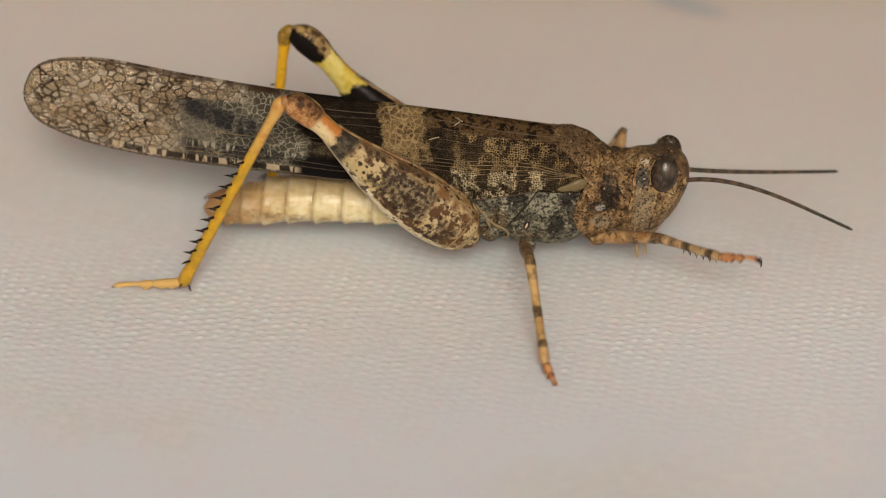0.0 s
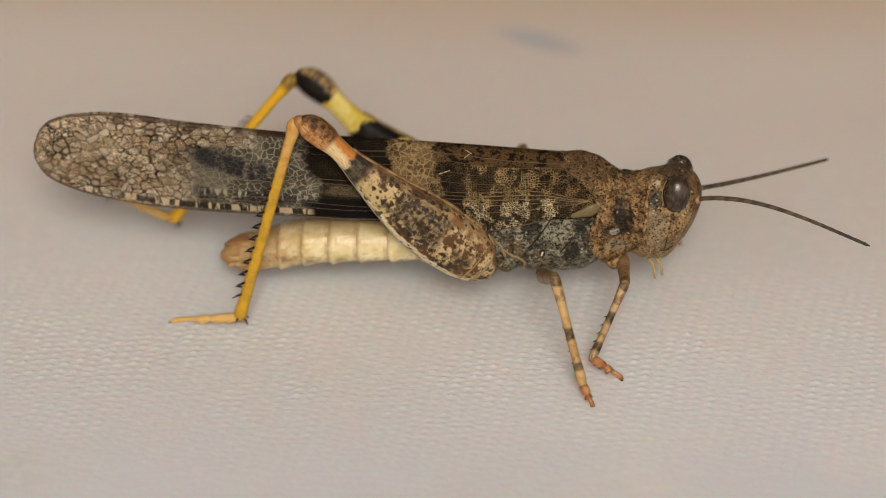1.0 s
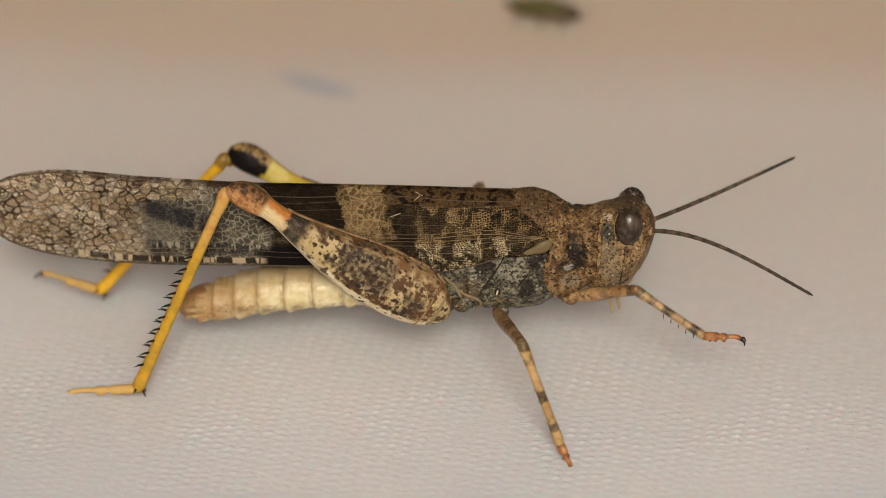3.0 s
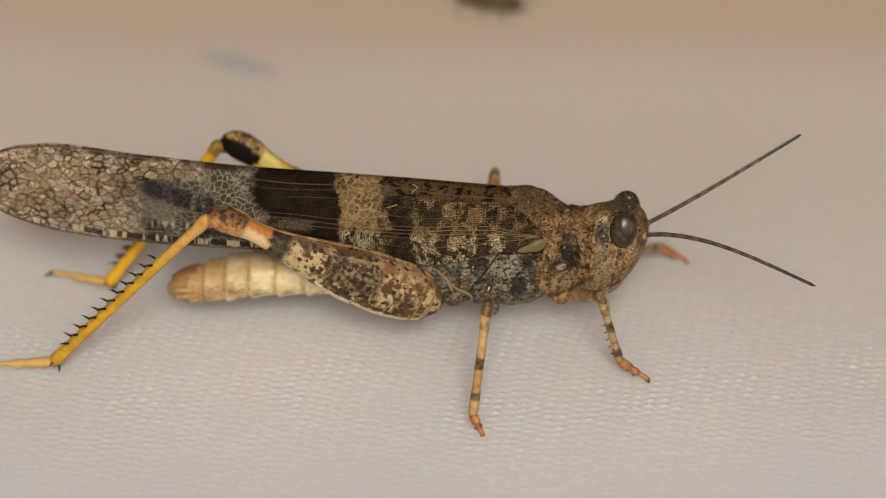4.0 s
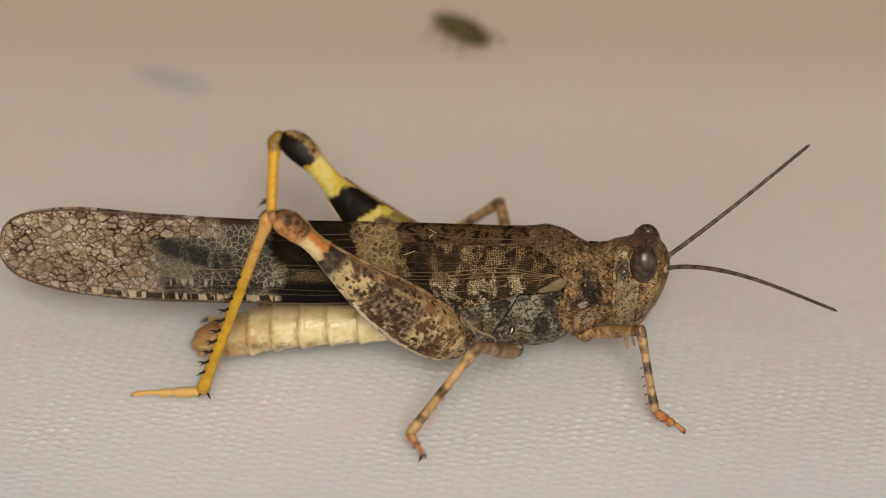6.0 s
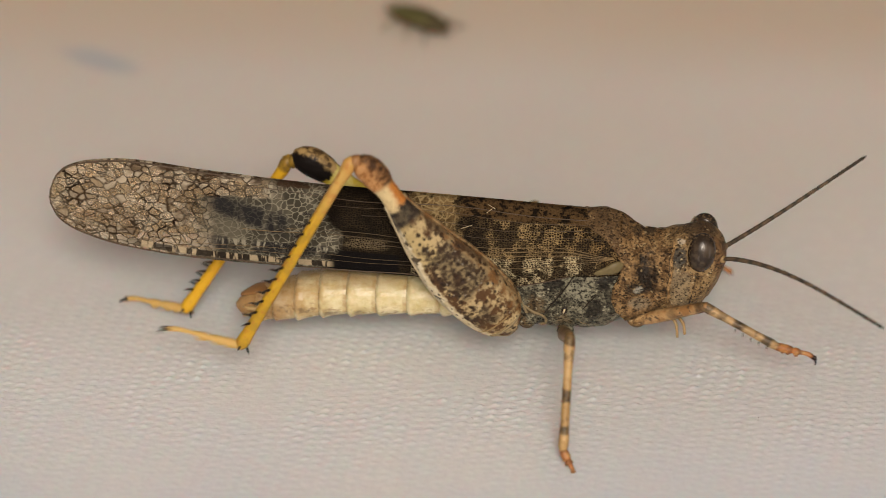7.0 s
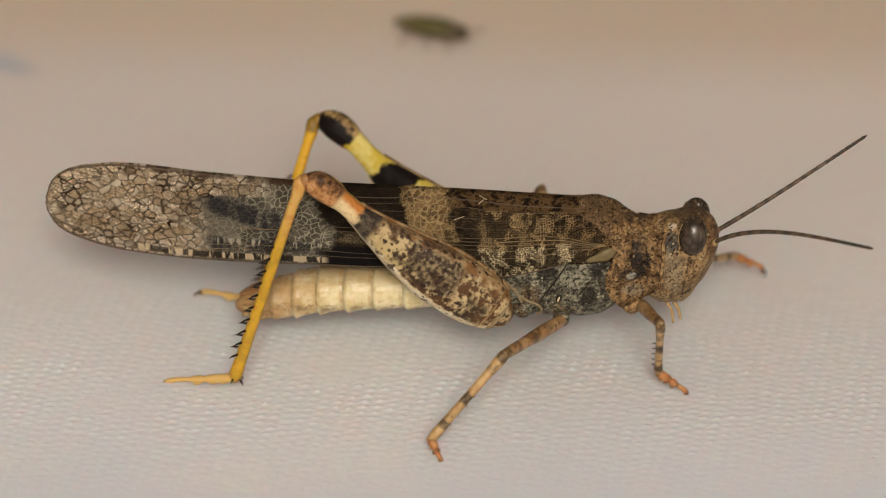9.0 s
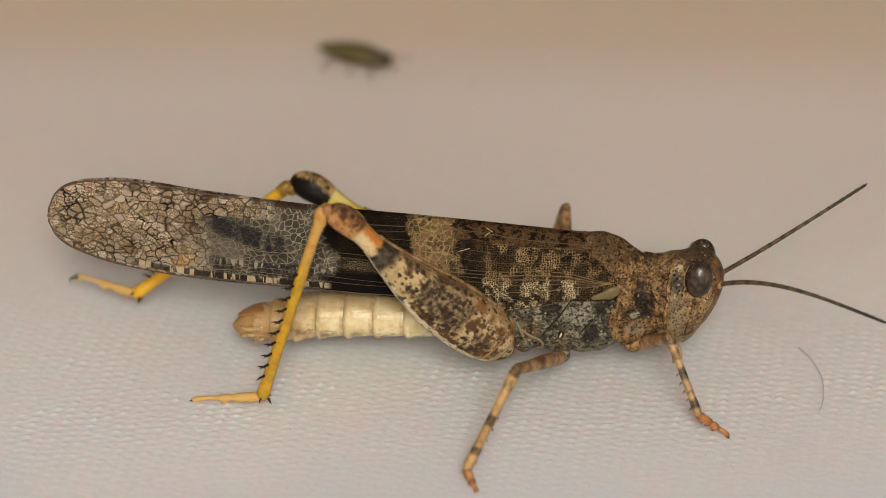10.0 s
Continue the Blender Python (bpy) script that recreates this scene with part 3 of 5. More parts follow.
M_PALP = plain("pale_mouthpart", (0.33, 0.24, 0.12), (0.24, 0.15, 0.07), 2.0, 0.45, 0.2)
M_BUG = plain("green_bug", (0.065, 0.064, 0.02), (0.10, 0.085, 0.035), 0.8, 0.4)
M_BUG_DARK = plain("brown_bug", (0.045, 0.037, 0.017), (0.075, 0.058, 0.028), 0.8, 0.45)
M_HAIR = plain("grey_hair", (0.34, 0.33, 0.32), (0.42, 0.41, 0.40), 1.0, 0.5)
# ---- building blocks ----
def empty(name):
    return new(name)


def part(name, bm, material, parent, label="", at=None, smooth=True):
    """Link a bmesh, drawn in millimetres, as one mesh object under a thing or a part."""
    for vert in bm.verts:
        vert.co *= MM
    bmesh.ops.recalc_face_normals(bm, faces=bm.faces)
    me = bpy.data.meshes.new(name)
    bm.to_mesh(me)
    bm.free()
    for p in me.polygons:
        p.use_smooth = smooth
    for m in material if isinstance(material, (list, tuple)) else [material]:
        me.materials.append(m)
    ob = new(name, me)
    if parent:
        ob.parent = parent
    if at is not None:
        ob.matrix_basis = at
    if label:
        tagged(ob, label)
    return ob


def again(ob, at, parent=None):
    """Another piece on the same mesh."""
    o = new(ob.name.split(".")[0], ob.data)
    o.parent = parent or ob.parent
    o.matrix_basis = at
    return o


def curve_at(stations, x):
    """Smooth values between stations of (x, values...), x rising."""
    return glide(stations, x)


def skin(rings, caps=True, closed=True, uvs=None):
    """A bmesh over rings of points, with a UV of given (u, v) per point."""
    bm = bmesh.new()
    uvl = bm.loops.layers.uv.new("UVMap")
    vs = [[bm.verts.new(p) for p in r] for r in rings]
    n = len(rings[0])
    span = n if closed else n - 1
    for i in range(len(rings) - 1):
        for j in range(span):
            jj = (j + 1) % n
            f = bm.faces.new((vs[i][j], vs[i][jj], vs[i + 1][jj], vs[i + 1][j]))
            if uvs:
                for lo, (a, b) in zip(f.loops, ((i, j), (i, j + 1), (i + 1, j + 1), (i + 1, j))):
                    lo[uvl].uv = (uvs[a], b / span)
    if caps and closed:
        for r, back in ((vs[0], True), (vs[-1], False)):
            bm.faces.new(r[::-1] if back else r)
    return bm


def limb(stations, n=20, steps=40, power=2.0, rough=0.0, seed=0):
    """A body along +x: stations of (x, y centre, z centre, half width, half height up, half height down)."""
    x0, x1 = stations[0][0], stations[-1][0]
    rings, us = [], []
    for i in range(steps + 1):
        x = x0 + (x1 - x0) * i / steps
        yc, zc, w, up, dn = curve_at(stations, x)
        ring = []
        for j in range(n):
            a = 2 * math.pi * j / n
            c, s = math.cos(a), math.sin(a)
            c, s = math.copysign(abs(c) ** (2 / power), c), math.copysign(abs(s) ** (2 / power), s)
            r = 1 + rough * noise.noise((x * 0.9 + seed, s * 1.7, c * 1.7))
            ring.append((x, yc - s * w * r, zc + (c * up if c > 0 else c * dn) * r))
        rings.append(ring)
        us.append(x)
    return skin(rings, uvs=us)


def bead(r, n=12, m=8):
    """An ellipsoid with half axes r."""
    bm = bmesh.new()
    bmesh.ops.create_uvsphere(bm, u_segments=n, v_segments=m, radius=1.0)
    for v in bm.verts:
        v.co = (v.co.x * r[0], v.co.y * r[1], v.co.z * r[2])
    return bm


def wire(points, radius, n=6, taper=1.0):
    """A round thread through points."""
    pts = [Vector(p) for p in points]
    rings = []
    for i, p in enumerate(pts):
        d = (pts[min(i + 1, len(pts) - 1)] - pts[max(i - 1, 0)]).normalized()
        a = d.orthogonal().normalized()
        b = d.cross(a)
        r = radius * (1 + (taper - 1) * i / (len(pts) - 1))
        rings.append([p + (a * math.cos(2 * math.pi * k / n) + b * math.sin(2 * math.pi * k / n)) * r for k in range(n)])
    # keep neighbouring rings from twisting against each other
    for i in range(1, len(rings)):
        best = min(range(n), key=lambda s: (rings[i][s] - rings[i - 1][0]).length)
        rings[i] = rings[i][best:] + rings[i][:best]
    return skin(rings)


def spike(length, radius, lean=0.25):
    bm = bmesh.new()
    ring = [bm.verts.new((radius * math.cos(a), radius * math.sin(a), 0)) for a in (0, 1.26, 2.51, 3.77, 5.03)]
    half = [bm.verts.new((radius * 0.7 * math.cos(a) + lean * length * 0.35, radius * 0.7 * math.sin(a), length * 0.55)) for a in (0, 1.26, 2.51, 3.77, 5.03)]
    top = bm.verts.new((lean * length, 0, length))
    for k in range(5):
        bm.faces.new((ring[k], ring[(k + 1) % 5], half[(k + 1) % 5], half[k]))
        bm.faces.new((half[k], half[(k + 1) % 5], top))
    bm.faces.new(ring[::-1])
    return bm


def mm_pose(x, y, z, rx=0, ry=0, rz=0):
    return pose(x * MM, y * MM, z * MM, rx, ry, rz)


# ---- the cloth ----
def swell(x, y, seed, wave):
    """Slow uneven drift over the cloth, about -1 to 1."""
    rng = np.random.default_rng(seed)
    total = np.zeros_like(x)
    for _ in range(6):
        a, w, p = rng.random() * 6.283, 6.283 / wave * (0.6 + 0.9 * rng.random()), rng.random() * 6.283
        total += np.sin((x * math.cos(a) + y * math.sin(a)) * w + p)
    return total / 3.0


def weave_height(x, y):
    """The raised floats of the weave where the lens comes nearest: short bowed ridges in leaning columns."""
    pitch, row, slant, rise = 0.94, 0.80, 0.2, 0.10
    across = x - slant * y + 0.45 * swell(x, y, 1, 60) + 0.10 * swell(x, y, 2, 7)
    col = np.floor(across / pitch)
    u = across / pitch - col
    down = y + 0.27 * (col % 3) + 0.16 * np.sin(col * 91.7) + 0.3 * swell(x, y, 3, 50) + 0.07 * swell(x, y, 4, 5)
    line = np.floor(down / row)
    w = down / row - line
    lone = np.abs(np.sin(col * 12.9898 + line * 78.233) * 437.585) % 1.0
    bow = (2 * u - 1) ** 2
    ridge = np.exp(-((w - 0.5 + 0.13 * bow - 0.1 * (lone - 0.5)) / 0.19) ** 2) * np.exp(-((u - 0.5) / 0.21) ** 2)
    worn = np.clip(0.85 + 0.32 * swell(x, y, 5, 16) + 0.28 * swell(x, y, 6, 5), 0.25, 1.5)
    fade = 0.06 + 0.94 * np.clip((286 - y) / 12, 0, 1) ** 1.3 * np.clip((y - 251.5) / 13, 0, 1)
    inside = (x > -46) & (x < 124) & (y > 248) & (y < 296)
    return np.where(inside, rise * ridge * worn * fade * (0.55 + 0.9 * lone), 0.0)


def build_cloth():
    xs = np.concatenate([[-900, -600, -400, -250, -160, -100, -70], np.arange(-46, 124, 0.94 / 6), [130, 140, 180, 260, 400, 600, 900]])
    ys = np.concatenate([[-700, -400, -200, -50, 60, 140, 190, 215], np.arange(230, 248, 3), np.arange(248.4, 296, 0.80 / 6), np.arange(298, 351, 4), [370, 400, 450, 520, 650, 900, 1300]])
    x, y = np.meshgrid(xs, ys)
    away = np.clip((np.abs(y - 272) - 24) / 20, 0, 1)
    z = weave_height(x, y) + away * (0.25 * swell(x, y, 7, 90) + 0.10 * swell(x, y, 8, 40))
    m, k = x.shape
    at = np.arange(m * k).reshape(m, k)
    quads = np.stack([at[:-1, :-1], at[:-1, 1:], at[1:, 1:], at[1:, :-1]], -1).reshape(-1, 4)
    me = bpy.data.meshes.new("ground")
    me.from_pydata((np.stack([x, y, z], -1).reshape(-1, 3) * MM).tolist(), [], quads.tolist())
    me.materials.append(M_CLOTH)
    me.polygons.foreach_set("use_smooth", [True] * len(me.polygons))
    return tagged(new("ground", me), "off-white plain-weave cotton cloth spread flat under the insect", "cloth", kind="structure")


# ---- the grasshopper ----
WING_TOP = [(-33.4, 5.35), (-33.1, 6.5), (-32.1, 7.6), (-30.5, 8.1), (-28.5, 8.25), (-22.5, 7.55), (-15.0, 6.8), (-7.3, 6.36), (0.0, 5.85), (5.4, 5.3)]
WING_LOW = [(-33.4, 5.25), (-33.1, 4.3), (-32.2, 3.35), (-30.5, 2.7), (-28.2, 2.25), (-22.6, 1.9), (-15.0, 1.8), (-7.3, 1.5), (-2.4, 1.05), (0.3, 1.55), (2.6, 2.1), (5.4, 2.0)]
WING_WIDE = [(-33.4, 0.12), (-31.0, 0.5), (-28.0, 1.0), (-22.6, 1.8), (-15.0, 2.4), (-7.0, 2.72), (-2.0, 2.88), (2.0, 3.0), (3.6, 2.92), (4.6, 2.64), (5.4, 2.45)]


def wing_point(x, v, side, lift=0.0):
    top, low, wide = curve_at(WING_TOP, x)[0], curve_at(WING_LOW, x)[0], curve_at(WING_WIDE, x)[0]
    y = (0.06 + wide * (1 - (1 - v) ** 2.4)) + lift
    z = top + (low - top) * (0.04 * v + 0.96 * v ** 1.12) + lift * (1 - v) * 0.8
    return Vector((x, side * y, z))


def build_wing(parent, side, lift):
    steps, n = 110, 18
    xs = [-33.4 + 38.8 * (i / steps) ** 1.0 for i in range(steps + 1)]
    rings = [[wing_point(x, j / n, side, lift) for j in range(n + 1)] for x in xs]
    bm = skin(rings, caps=False, closed=False, uvs=xs)
    wing = part("forewing", bm, M_WING, parent, "folded forewing, clear netted tip, dark bands on tan")
    solid = wing.modifiers.new("thickness", "SOLIDIFY")
    solid.thickness, solid.offset = 0.06 * MM, 0.0
    part("wing_base", limb([(3.3, side * 2.96, 2.22, 0.03, 0.05, 0.05), (3.9, side * 2.98, 2.36, 0.10, 0.18, 0.2), (4.5, side * 2.90, 2.52, 0.16, 0.32, 0.34), (5.0, side * 2.80, 2.66, 0.20, 0.42, 0.46), (5.35, side * 2.70, 2.75, 0.16, 0.36, 0.38), (5.6, side * 2.6, 2.8, 0.06, 0.1, 0.1)], 14, 22, 2.0, 0.10, 7.0), M_BASE, wing, "olive-tan wing base")
    for v, x0, x1, r, mat in ((0.13, -30, 4.5, 0.035, M_VEIN_DARK), (0.30, -12, 4.6, 0.02, M_VEIN_DARK), (0.52, -17, 5.0, 0.026, M_VEIN), (0.57, -20, 5.0, 0.032, M_VEIN), (0.62, -12, 5.0, 0.03, M_VEIN),
                              (0.80, -31, -4, 0.022, M_VEIN), (0.86, -31.5, -6, 0.022, M_VEIN), (0.20, -14, 4.4, 0.018, M_VEIN_DARK), (0.40, -9, 4.5, 0.018, M_VEIN_DARK),
                              (0.68, -6, 4.8, 0.02, M_VEIN), (0.995, -32.6, 2.0, 0.05, M_VEIN_DARK), (0.76, -3.0, 4.6, 0.026, M_VEIN)):
        pts = []
        for i in range(41):
            x = x0 + (x1 - x0) * i / 40
            drift = 0.02 * math.sin(x * 0.5 + v * 9)
            fan = max(0.0, (x - 0.5) / 4.8) ** 1.5 if mat is M_VEIN else 0.0
            pts.append(wing_point(x, min(0.995, max(0.02, v + drift + (0.68 - v) * fan)), side, lift + 0.02))
        part("vein", wire(pts, r, 5), mat, wing)
    if side < 0:
        for x, v, dx, dv in ((-3.6, 0.06, 0.5, 0.04), (-3.3, 0.10, -0.35, 0.05), (-5.3, 0.34, 0.75, -0.05)):
            part("pale_fibre", wire([wing_point(x + dx * s, v + dv * s, side, lift + 0.06) for s in (0, 0.35, 0.7, 1.0)], 0.02, 5), M_CREAM, wing, "tiny pale fibre stuck to the wing")
    rim = [wing_point(x, 0.03, side, lift) for x in np.linspace(-20, -33.3, 30)] + [wing_point(x, 0.985, side, lift) for x in np.linspace(-33.3, -28, 14)]
    part("vein", wire(rim, 0.07, 5), M_VEIN_DARK, wing)
    return wing


def smooth_path(points, n=16):
    rows = [(i, *p) for i, p in enumerate(points)]
    return [curve_at(rows, (len(points) - 1) * i / n) for i in range(n + 1)]


HEAD = [(7.2, 0, 1.3, 2.0, 2.6, 2.6), (8.3, 0, 1.2, 2.25, 2.95, 3.1), (9.3, 0, 1.2, 2.25, 3.25, 3.2), (10.2, 0, 1.4, 2.05, 3.38, 2.9),
                              (11.0, 0, 1.9, 1.75, 2.80, 2.45), (11.6, 0, 2.3, 1.45, 2.05, 1.8), (12.05, 0, 2.5, 1.05, 1.3, 1.15), (12.3, 0, 2.6, 0.45, 0.6, 0.5)]


def on_limb(stations, power, x, z, side, out=0.0):
    """A point on the flank of a limb() at x and z."""
    yc, zc, w, up, dn = curve_at(stations, x)
    k = min(1.0, abs(z - zc) / (up if z > zc else dn))
    return (x, yc + side * (w * (1 - k ** power) ** (1 / power) + out), z)


def build_head(parent):
    head = part("head", limb(HEAD, 40, 70, 2.3, 0.05), M_HEAD, parent, "speckled ochre head")
    for side in (-1, 1):
        for pts, r, mat in (([(10.35, 1.9), (10.25, 1.1), (10.05, 0.2), (9.85, -0.7)], 0.05, M_SPINE), ([(8.95, 2.6), (8.9, 1.4), (8.85, 0.2), (8.95, -0.7), (9.3, -1.3)], 0.12, M_HEAD),
                            ([(9.5, -0.8), (9.9, -0.85), (10.4, -0.6)], 0.05, M_SPINE)):
            part("cheek_ridge" if mat is M_HEAD else "cheek_groove", wire(smooth_path([on_limb(HEAD, 2.3, x, z, side, -0.03 if mat is M_SPINE else -0.06) for x, z in pts], 20), r, 6), mat, head)
    for side in (-1, 1):
        at = mm_pose(10.72, side * 1.66, 3.46, side * 12, 9, side * -6)
        eye = part("eye", bead((0.95, 0.78, 1.34), 28, 20), M_EYE, head, "dark grey-brown compound eye", at)
        ring = [(0.97 * math.cos(a), side * 0.16, 1.36 * math.sin(a)) for a in np.linspace(2.5, 3.8, 16)]
        part("eye_rim", wire(ring, 0.03, 6), M_RIM, eye, "pale rim behind the eye")
        part("feeler_socket", bead((0.32, 0.3, 0.3)), M_RIM, head, at=mm_pose(12.05, side * 0.85, 2.6))
        for k, (x, z, l) in enumerate(((9.2, -1.8, 1.3), (8.7, -1.8, 1.6))):
            pts = smooth_path([(x, side * 1.0, z), (x + 0.35, side * 1.3, z - 0.4), (x + 0.45, side * 1.4, z - l * 0.85)], 8)
            part("mouth_feeler", wire(pts, 0.12, 8, 0.75), M_PALP, head)
    part("upper_lip", limb([(9.3, 0, -1.2, 0.6, 0.5, 0.4), (9.6, 0, -1.5, 1.1, 0.9, 0.6), (10.3, 0, -1.0, 1.1, 0.8, 0.6), (10.7, 0, -0.6, 0.7, 0.4, 0.4)], 14, 10), M_HEAD, head)
    for side in (-1, 1):
        part("face_ridge", wire(smooth_path([(11.85, side * 0.35, 3.4), (12.15, side * 0.32, 2.5), (11.75, side * 0.35, 1.0), (11.0, side * 0.4, -0.4)]), 0.13, 8), M_HEAD, head)
    part("simple_eye", bead((0.13, 0.13, 0.13)), M_CREAM, head, at=mm_pose(11.95, -0.6, 3.3))
    return head


SADDLE_LOW = [(4.2, -0.7), (4.9, -1.15), (5.5, -1.4), (6.6, -1.15), (7.5, -0.75), (8.1, -0.35), (8.7, 0.1)]


def build_pronotum(parent):
    top = [(2.8, 5.50), (4.2, 5.62), (5.5, 5.20), (6.4, 4.50), (7.0, 4.26), (7.6, 4.18), (8.1, 4.14), (8.9, 4.18)]
    n, steps = 36, 34
    rings, us = [], []
    for i in range(steps + 1):
        s = i / steps
        ring = []
        for j in range(n + 1):
            q = (j / n) * 2 - 1
            v = abs(q)
            slope = min(1, max(0, (v - 0.12) / 0.42))
            tuck = min(1, max(0, (v - 0.58) / 0.25))
            rear = 2.85 + 2.6 * slope * slope * (3 - 2 * slope) - 0.6 * tuck * tuck * (3 - 2 * tuck) + 0.9 * max(0, (v - 0.88) / 0.12) ** 2
            front = 8.9 - 0.35 * v
            x = rear + (front - rear) * s
            zt = curve_at(top, x)[0]
            low = curve_at(SADDLE_LOW, x)[0]
            wide = 2.75 + 0.18 * math.sin(s * math.pi * 2 + 0.8) - 0.25 * s
            ang = v ** 0.9 * 1.62
            y = wide * math.sin(min(ang * 1.25, 1.5708)) * (1 - 0.10 * max(0, v - 0.75) * 4)
            z = zt + (low - zt) * (0.12 * v + 0.88 * v ** 1.75)
            crest = 0.16 * math.exp(-(v / 0.05) ** 2)
            groove = -0.16 * math.exp(-((x - 6.75) / 0.14) ** 2) - 0.11 * math.exp(-((x - 7.7 + 0.4 * v) / 0.12) ** 2)
            b = 0.07 * noise.noise((x * 1.6, q * 7, 2.0)) + groove
            ring.append((x, math.copysign(y + b * min(1, v * 2), q), z + crest + b * (1 - min(1, v * 1.5))))
        rings.append(ring)
        us.append(s)
    bm = skin(rings, caps=False, closed=False, uvs=us)
    ob = part("pronotum", bm, M_PRONOTUM, parent, "rough brown saddle behind the head, with dark blotches")
    solid = ob.modifiers.new("thickness", "SOLIDIFY")
    solid.thickness, solid.offset = 0.16 * MM, -1.0
    rim = [Vector(p) + Vector((0.02 + 0.1 * noise.noise((p[2] * 0.9, p[1], 3.0)), 0, 0)) for p in rings[-1]]
    part("front_rim", wire(rim, 0.11, 8), M_COXA, ob)
    part("rim_groove", wire([p + Vector((-0.11, 0, 0)) for p in rim], 0.028, 6), M_SPINE, ob)
    part("rear_rim", wire([Vector(p) for p in rings[0]], 0.05, 6), M_PRONOTUM, ob)
    return ob


# grooves between the plates of the flank: lower end, upper end, depth, width
FLANK_SEAMS = [((-0.2, -2.1), (2.3, 1.9), 0.22, 0.13), ((1.9, -2.3), (4.4, 1.4), 0.22, 0.13), ((3.4, -2.3), (5.3, 0.6), 0.14, 0.12), ((-1.6, -2.0), (0.2, 1.2), 0.14, 0.12)]


def build_thorax(parent):
    flank = limb([(-3.6, 0, 0.2, 2.4, 1.6, 2.6), (-2.2, 0, 0.3, 2.75, 2.2, 2.95), (0, 0, 0.4, 2.95, 2.6, 3.05), (2.2, 0, 0.4, 2.95, 2.8, 3.2), (4.2, 0, 0.4, 2.8, 3.2, 2.9),
                              (6.0, 0, 0.9, 2.5, 2.8, 2.6), (8.0, 0, 1.0, 2.0, 2.5, 2.2)], 56, 110, 2.7, 0.06, 4.0)
    for vert in flank.verts:
        x, y, z = vert.co
        if abs(y) < 1.4:
            continue
        dip = 0.0
        for (xa, za), (xb, zb), depth, wide in FLANK_SEAMS:
            f = min(1.0, max(0.0, (z - za) / (zb - za)))
            off = x - (xa + (xb - xa) * f)
            fade = max(0.0, 1 - max(0.0, abs(z - (za + zb) / 2) - abs(zb - za) / 2) / 0.4)
            dip += fade * depth * (math.exp(-(off / wide) ** 2) - 0.55 * math.exp(-((off - 0.42) / 0.3) ** 2))
        vert.co.y -= math.copysign(dip, y)
    ob = part("thorax", flank, M_THORAX, parent, "grey mottled side plates with cream seams")
    for side in (-1, 1):
        def on(x, z, out=0.0):
            yc, zc, w, up, dn = curve_at([(-3.6, 0, 0.2, 2.4, 1.6, 2.6), (-2.2, 0, 0.3, 2.75, 2.2, 2.95), (0, 0, 0.4, 2.95, 2.6, 3.05), (2.2, 0, 0.4, 2.95, 2.8, 3.2), (4.2, 0, 0.4, 2.8, 3.2, 2.9), (6.0, 0, 0.9, 2.5, 2.8, 2.6)], x)
            k = abs(z - zc) / (up if z > zc else dn)
            return (x, side * (w * max(0.0, 1 - k ** 2.7) ** (1 / 2.7) + out - 0.05), z)
        part("seam", wire(smooth_path([on(2.3, 1.9), on(1.4, 0.6), on(0.5, -0.6), on(-0.2, -1.9)]), 0.05, 6), M_SPINE, ob)
        part("seam", wire(smooth_path([on(4.4, 1.2), on(3.2, -0.1), on(2.4, -1.2), on(1.9, -2.1)]), 0.05, 6), M_SPINE, ob)
        for pts, r, mat in (([on(-1.9, 0.6), on(-1.2, -0.1), on(-0.5, -0.8), on(0.15, -1.1), on(0.4, -1.5), on(0.35, -1.85), on(0.0, -2.1)], 0.10, M_SEAM),
                            ([on(-1.3, 0.2), on(-1.0, -0.6), on(-0.8, -1.3), on(-0.9, -1.7), on(-1.2, -2.0)], 0.10, M_SEAM),
                            ([on(-0.75, -1.2), on(-0.3, -1.5), on(-0.2, -2.0), on(-0.5, -2.4)], 0.05, M_SPINE),
                            ([on(2.0, -1.75), on(2.45, -1.3), on(2.8, -1.7), on(3.15, -1.8), on(3.3, -2.05)], 0.055, M_SEAM),
                            ([on(2.3, -1.8), on(2.6, -1.95), on(2.7, -2.15)], 0.05, M_SPINE)):
            part("seam", wire(smooth_path(pts, 24), r, 6), mat, ob)
        spir = part("breathing_hole", bead((0.2, 0.14, 0.3), 12, 8), M_SPINE, ob, "small dark breathing hole with pale slit", mm_pose(1.65, side * 2.98, -0.55, 0, 20, 0))
        part("slit", bead((0.075, 0.08, 0.2), 8, 6), M_CREAM, spir, at=mm_pose(0, side * 0.12, 0))
        for x, z, r in ((-0.9, -1.5, 0.7), (1.7, -2.3, 0.58), (6.4, -1.7, 0.7)):
            part("hip", bead((r, r * 0.8, r), 14, 10), M_COXA if x > 5 else M_THORAX, ob, at=mm_pose(x, side * (2.5 if x < 5 else 1.5), z))
    return ob


BELLY = [(-21.2, 0, -2.6, 0.45, 0.5, 0.45), (-20.2, 0, -2.5, 0.9, 1, 1.05), (-18.6, 0, -2.2, 1.4, 1.4, 1.18), (-16.5, 0, -1.75, 1.75, 1.6, 1.43), (-14, 0, -1.3, 2, 1.75, 1.43),
         (-10, 0, -1.1, 2.15, 1.7, 1.33), (-6, 0, -1, 2.25, 1.7, 1.28), (-2, 0, -0.9, 2.3, 1.9, 1.38)]


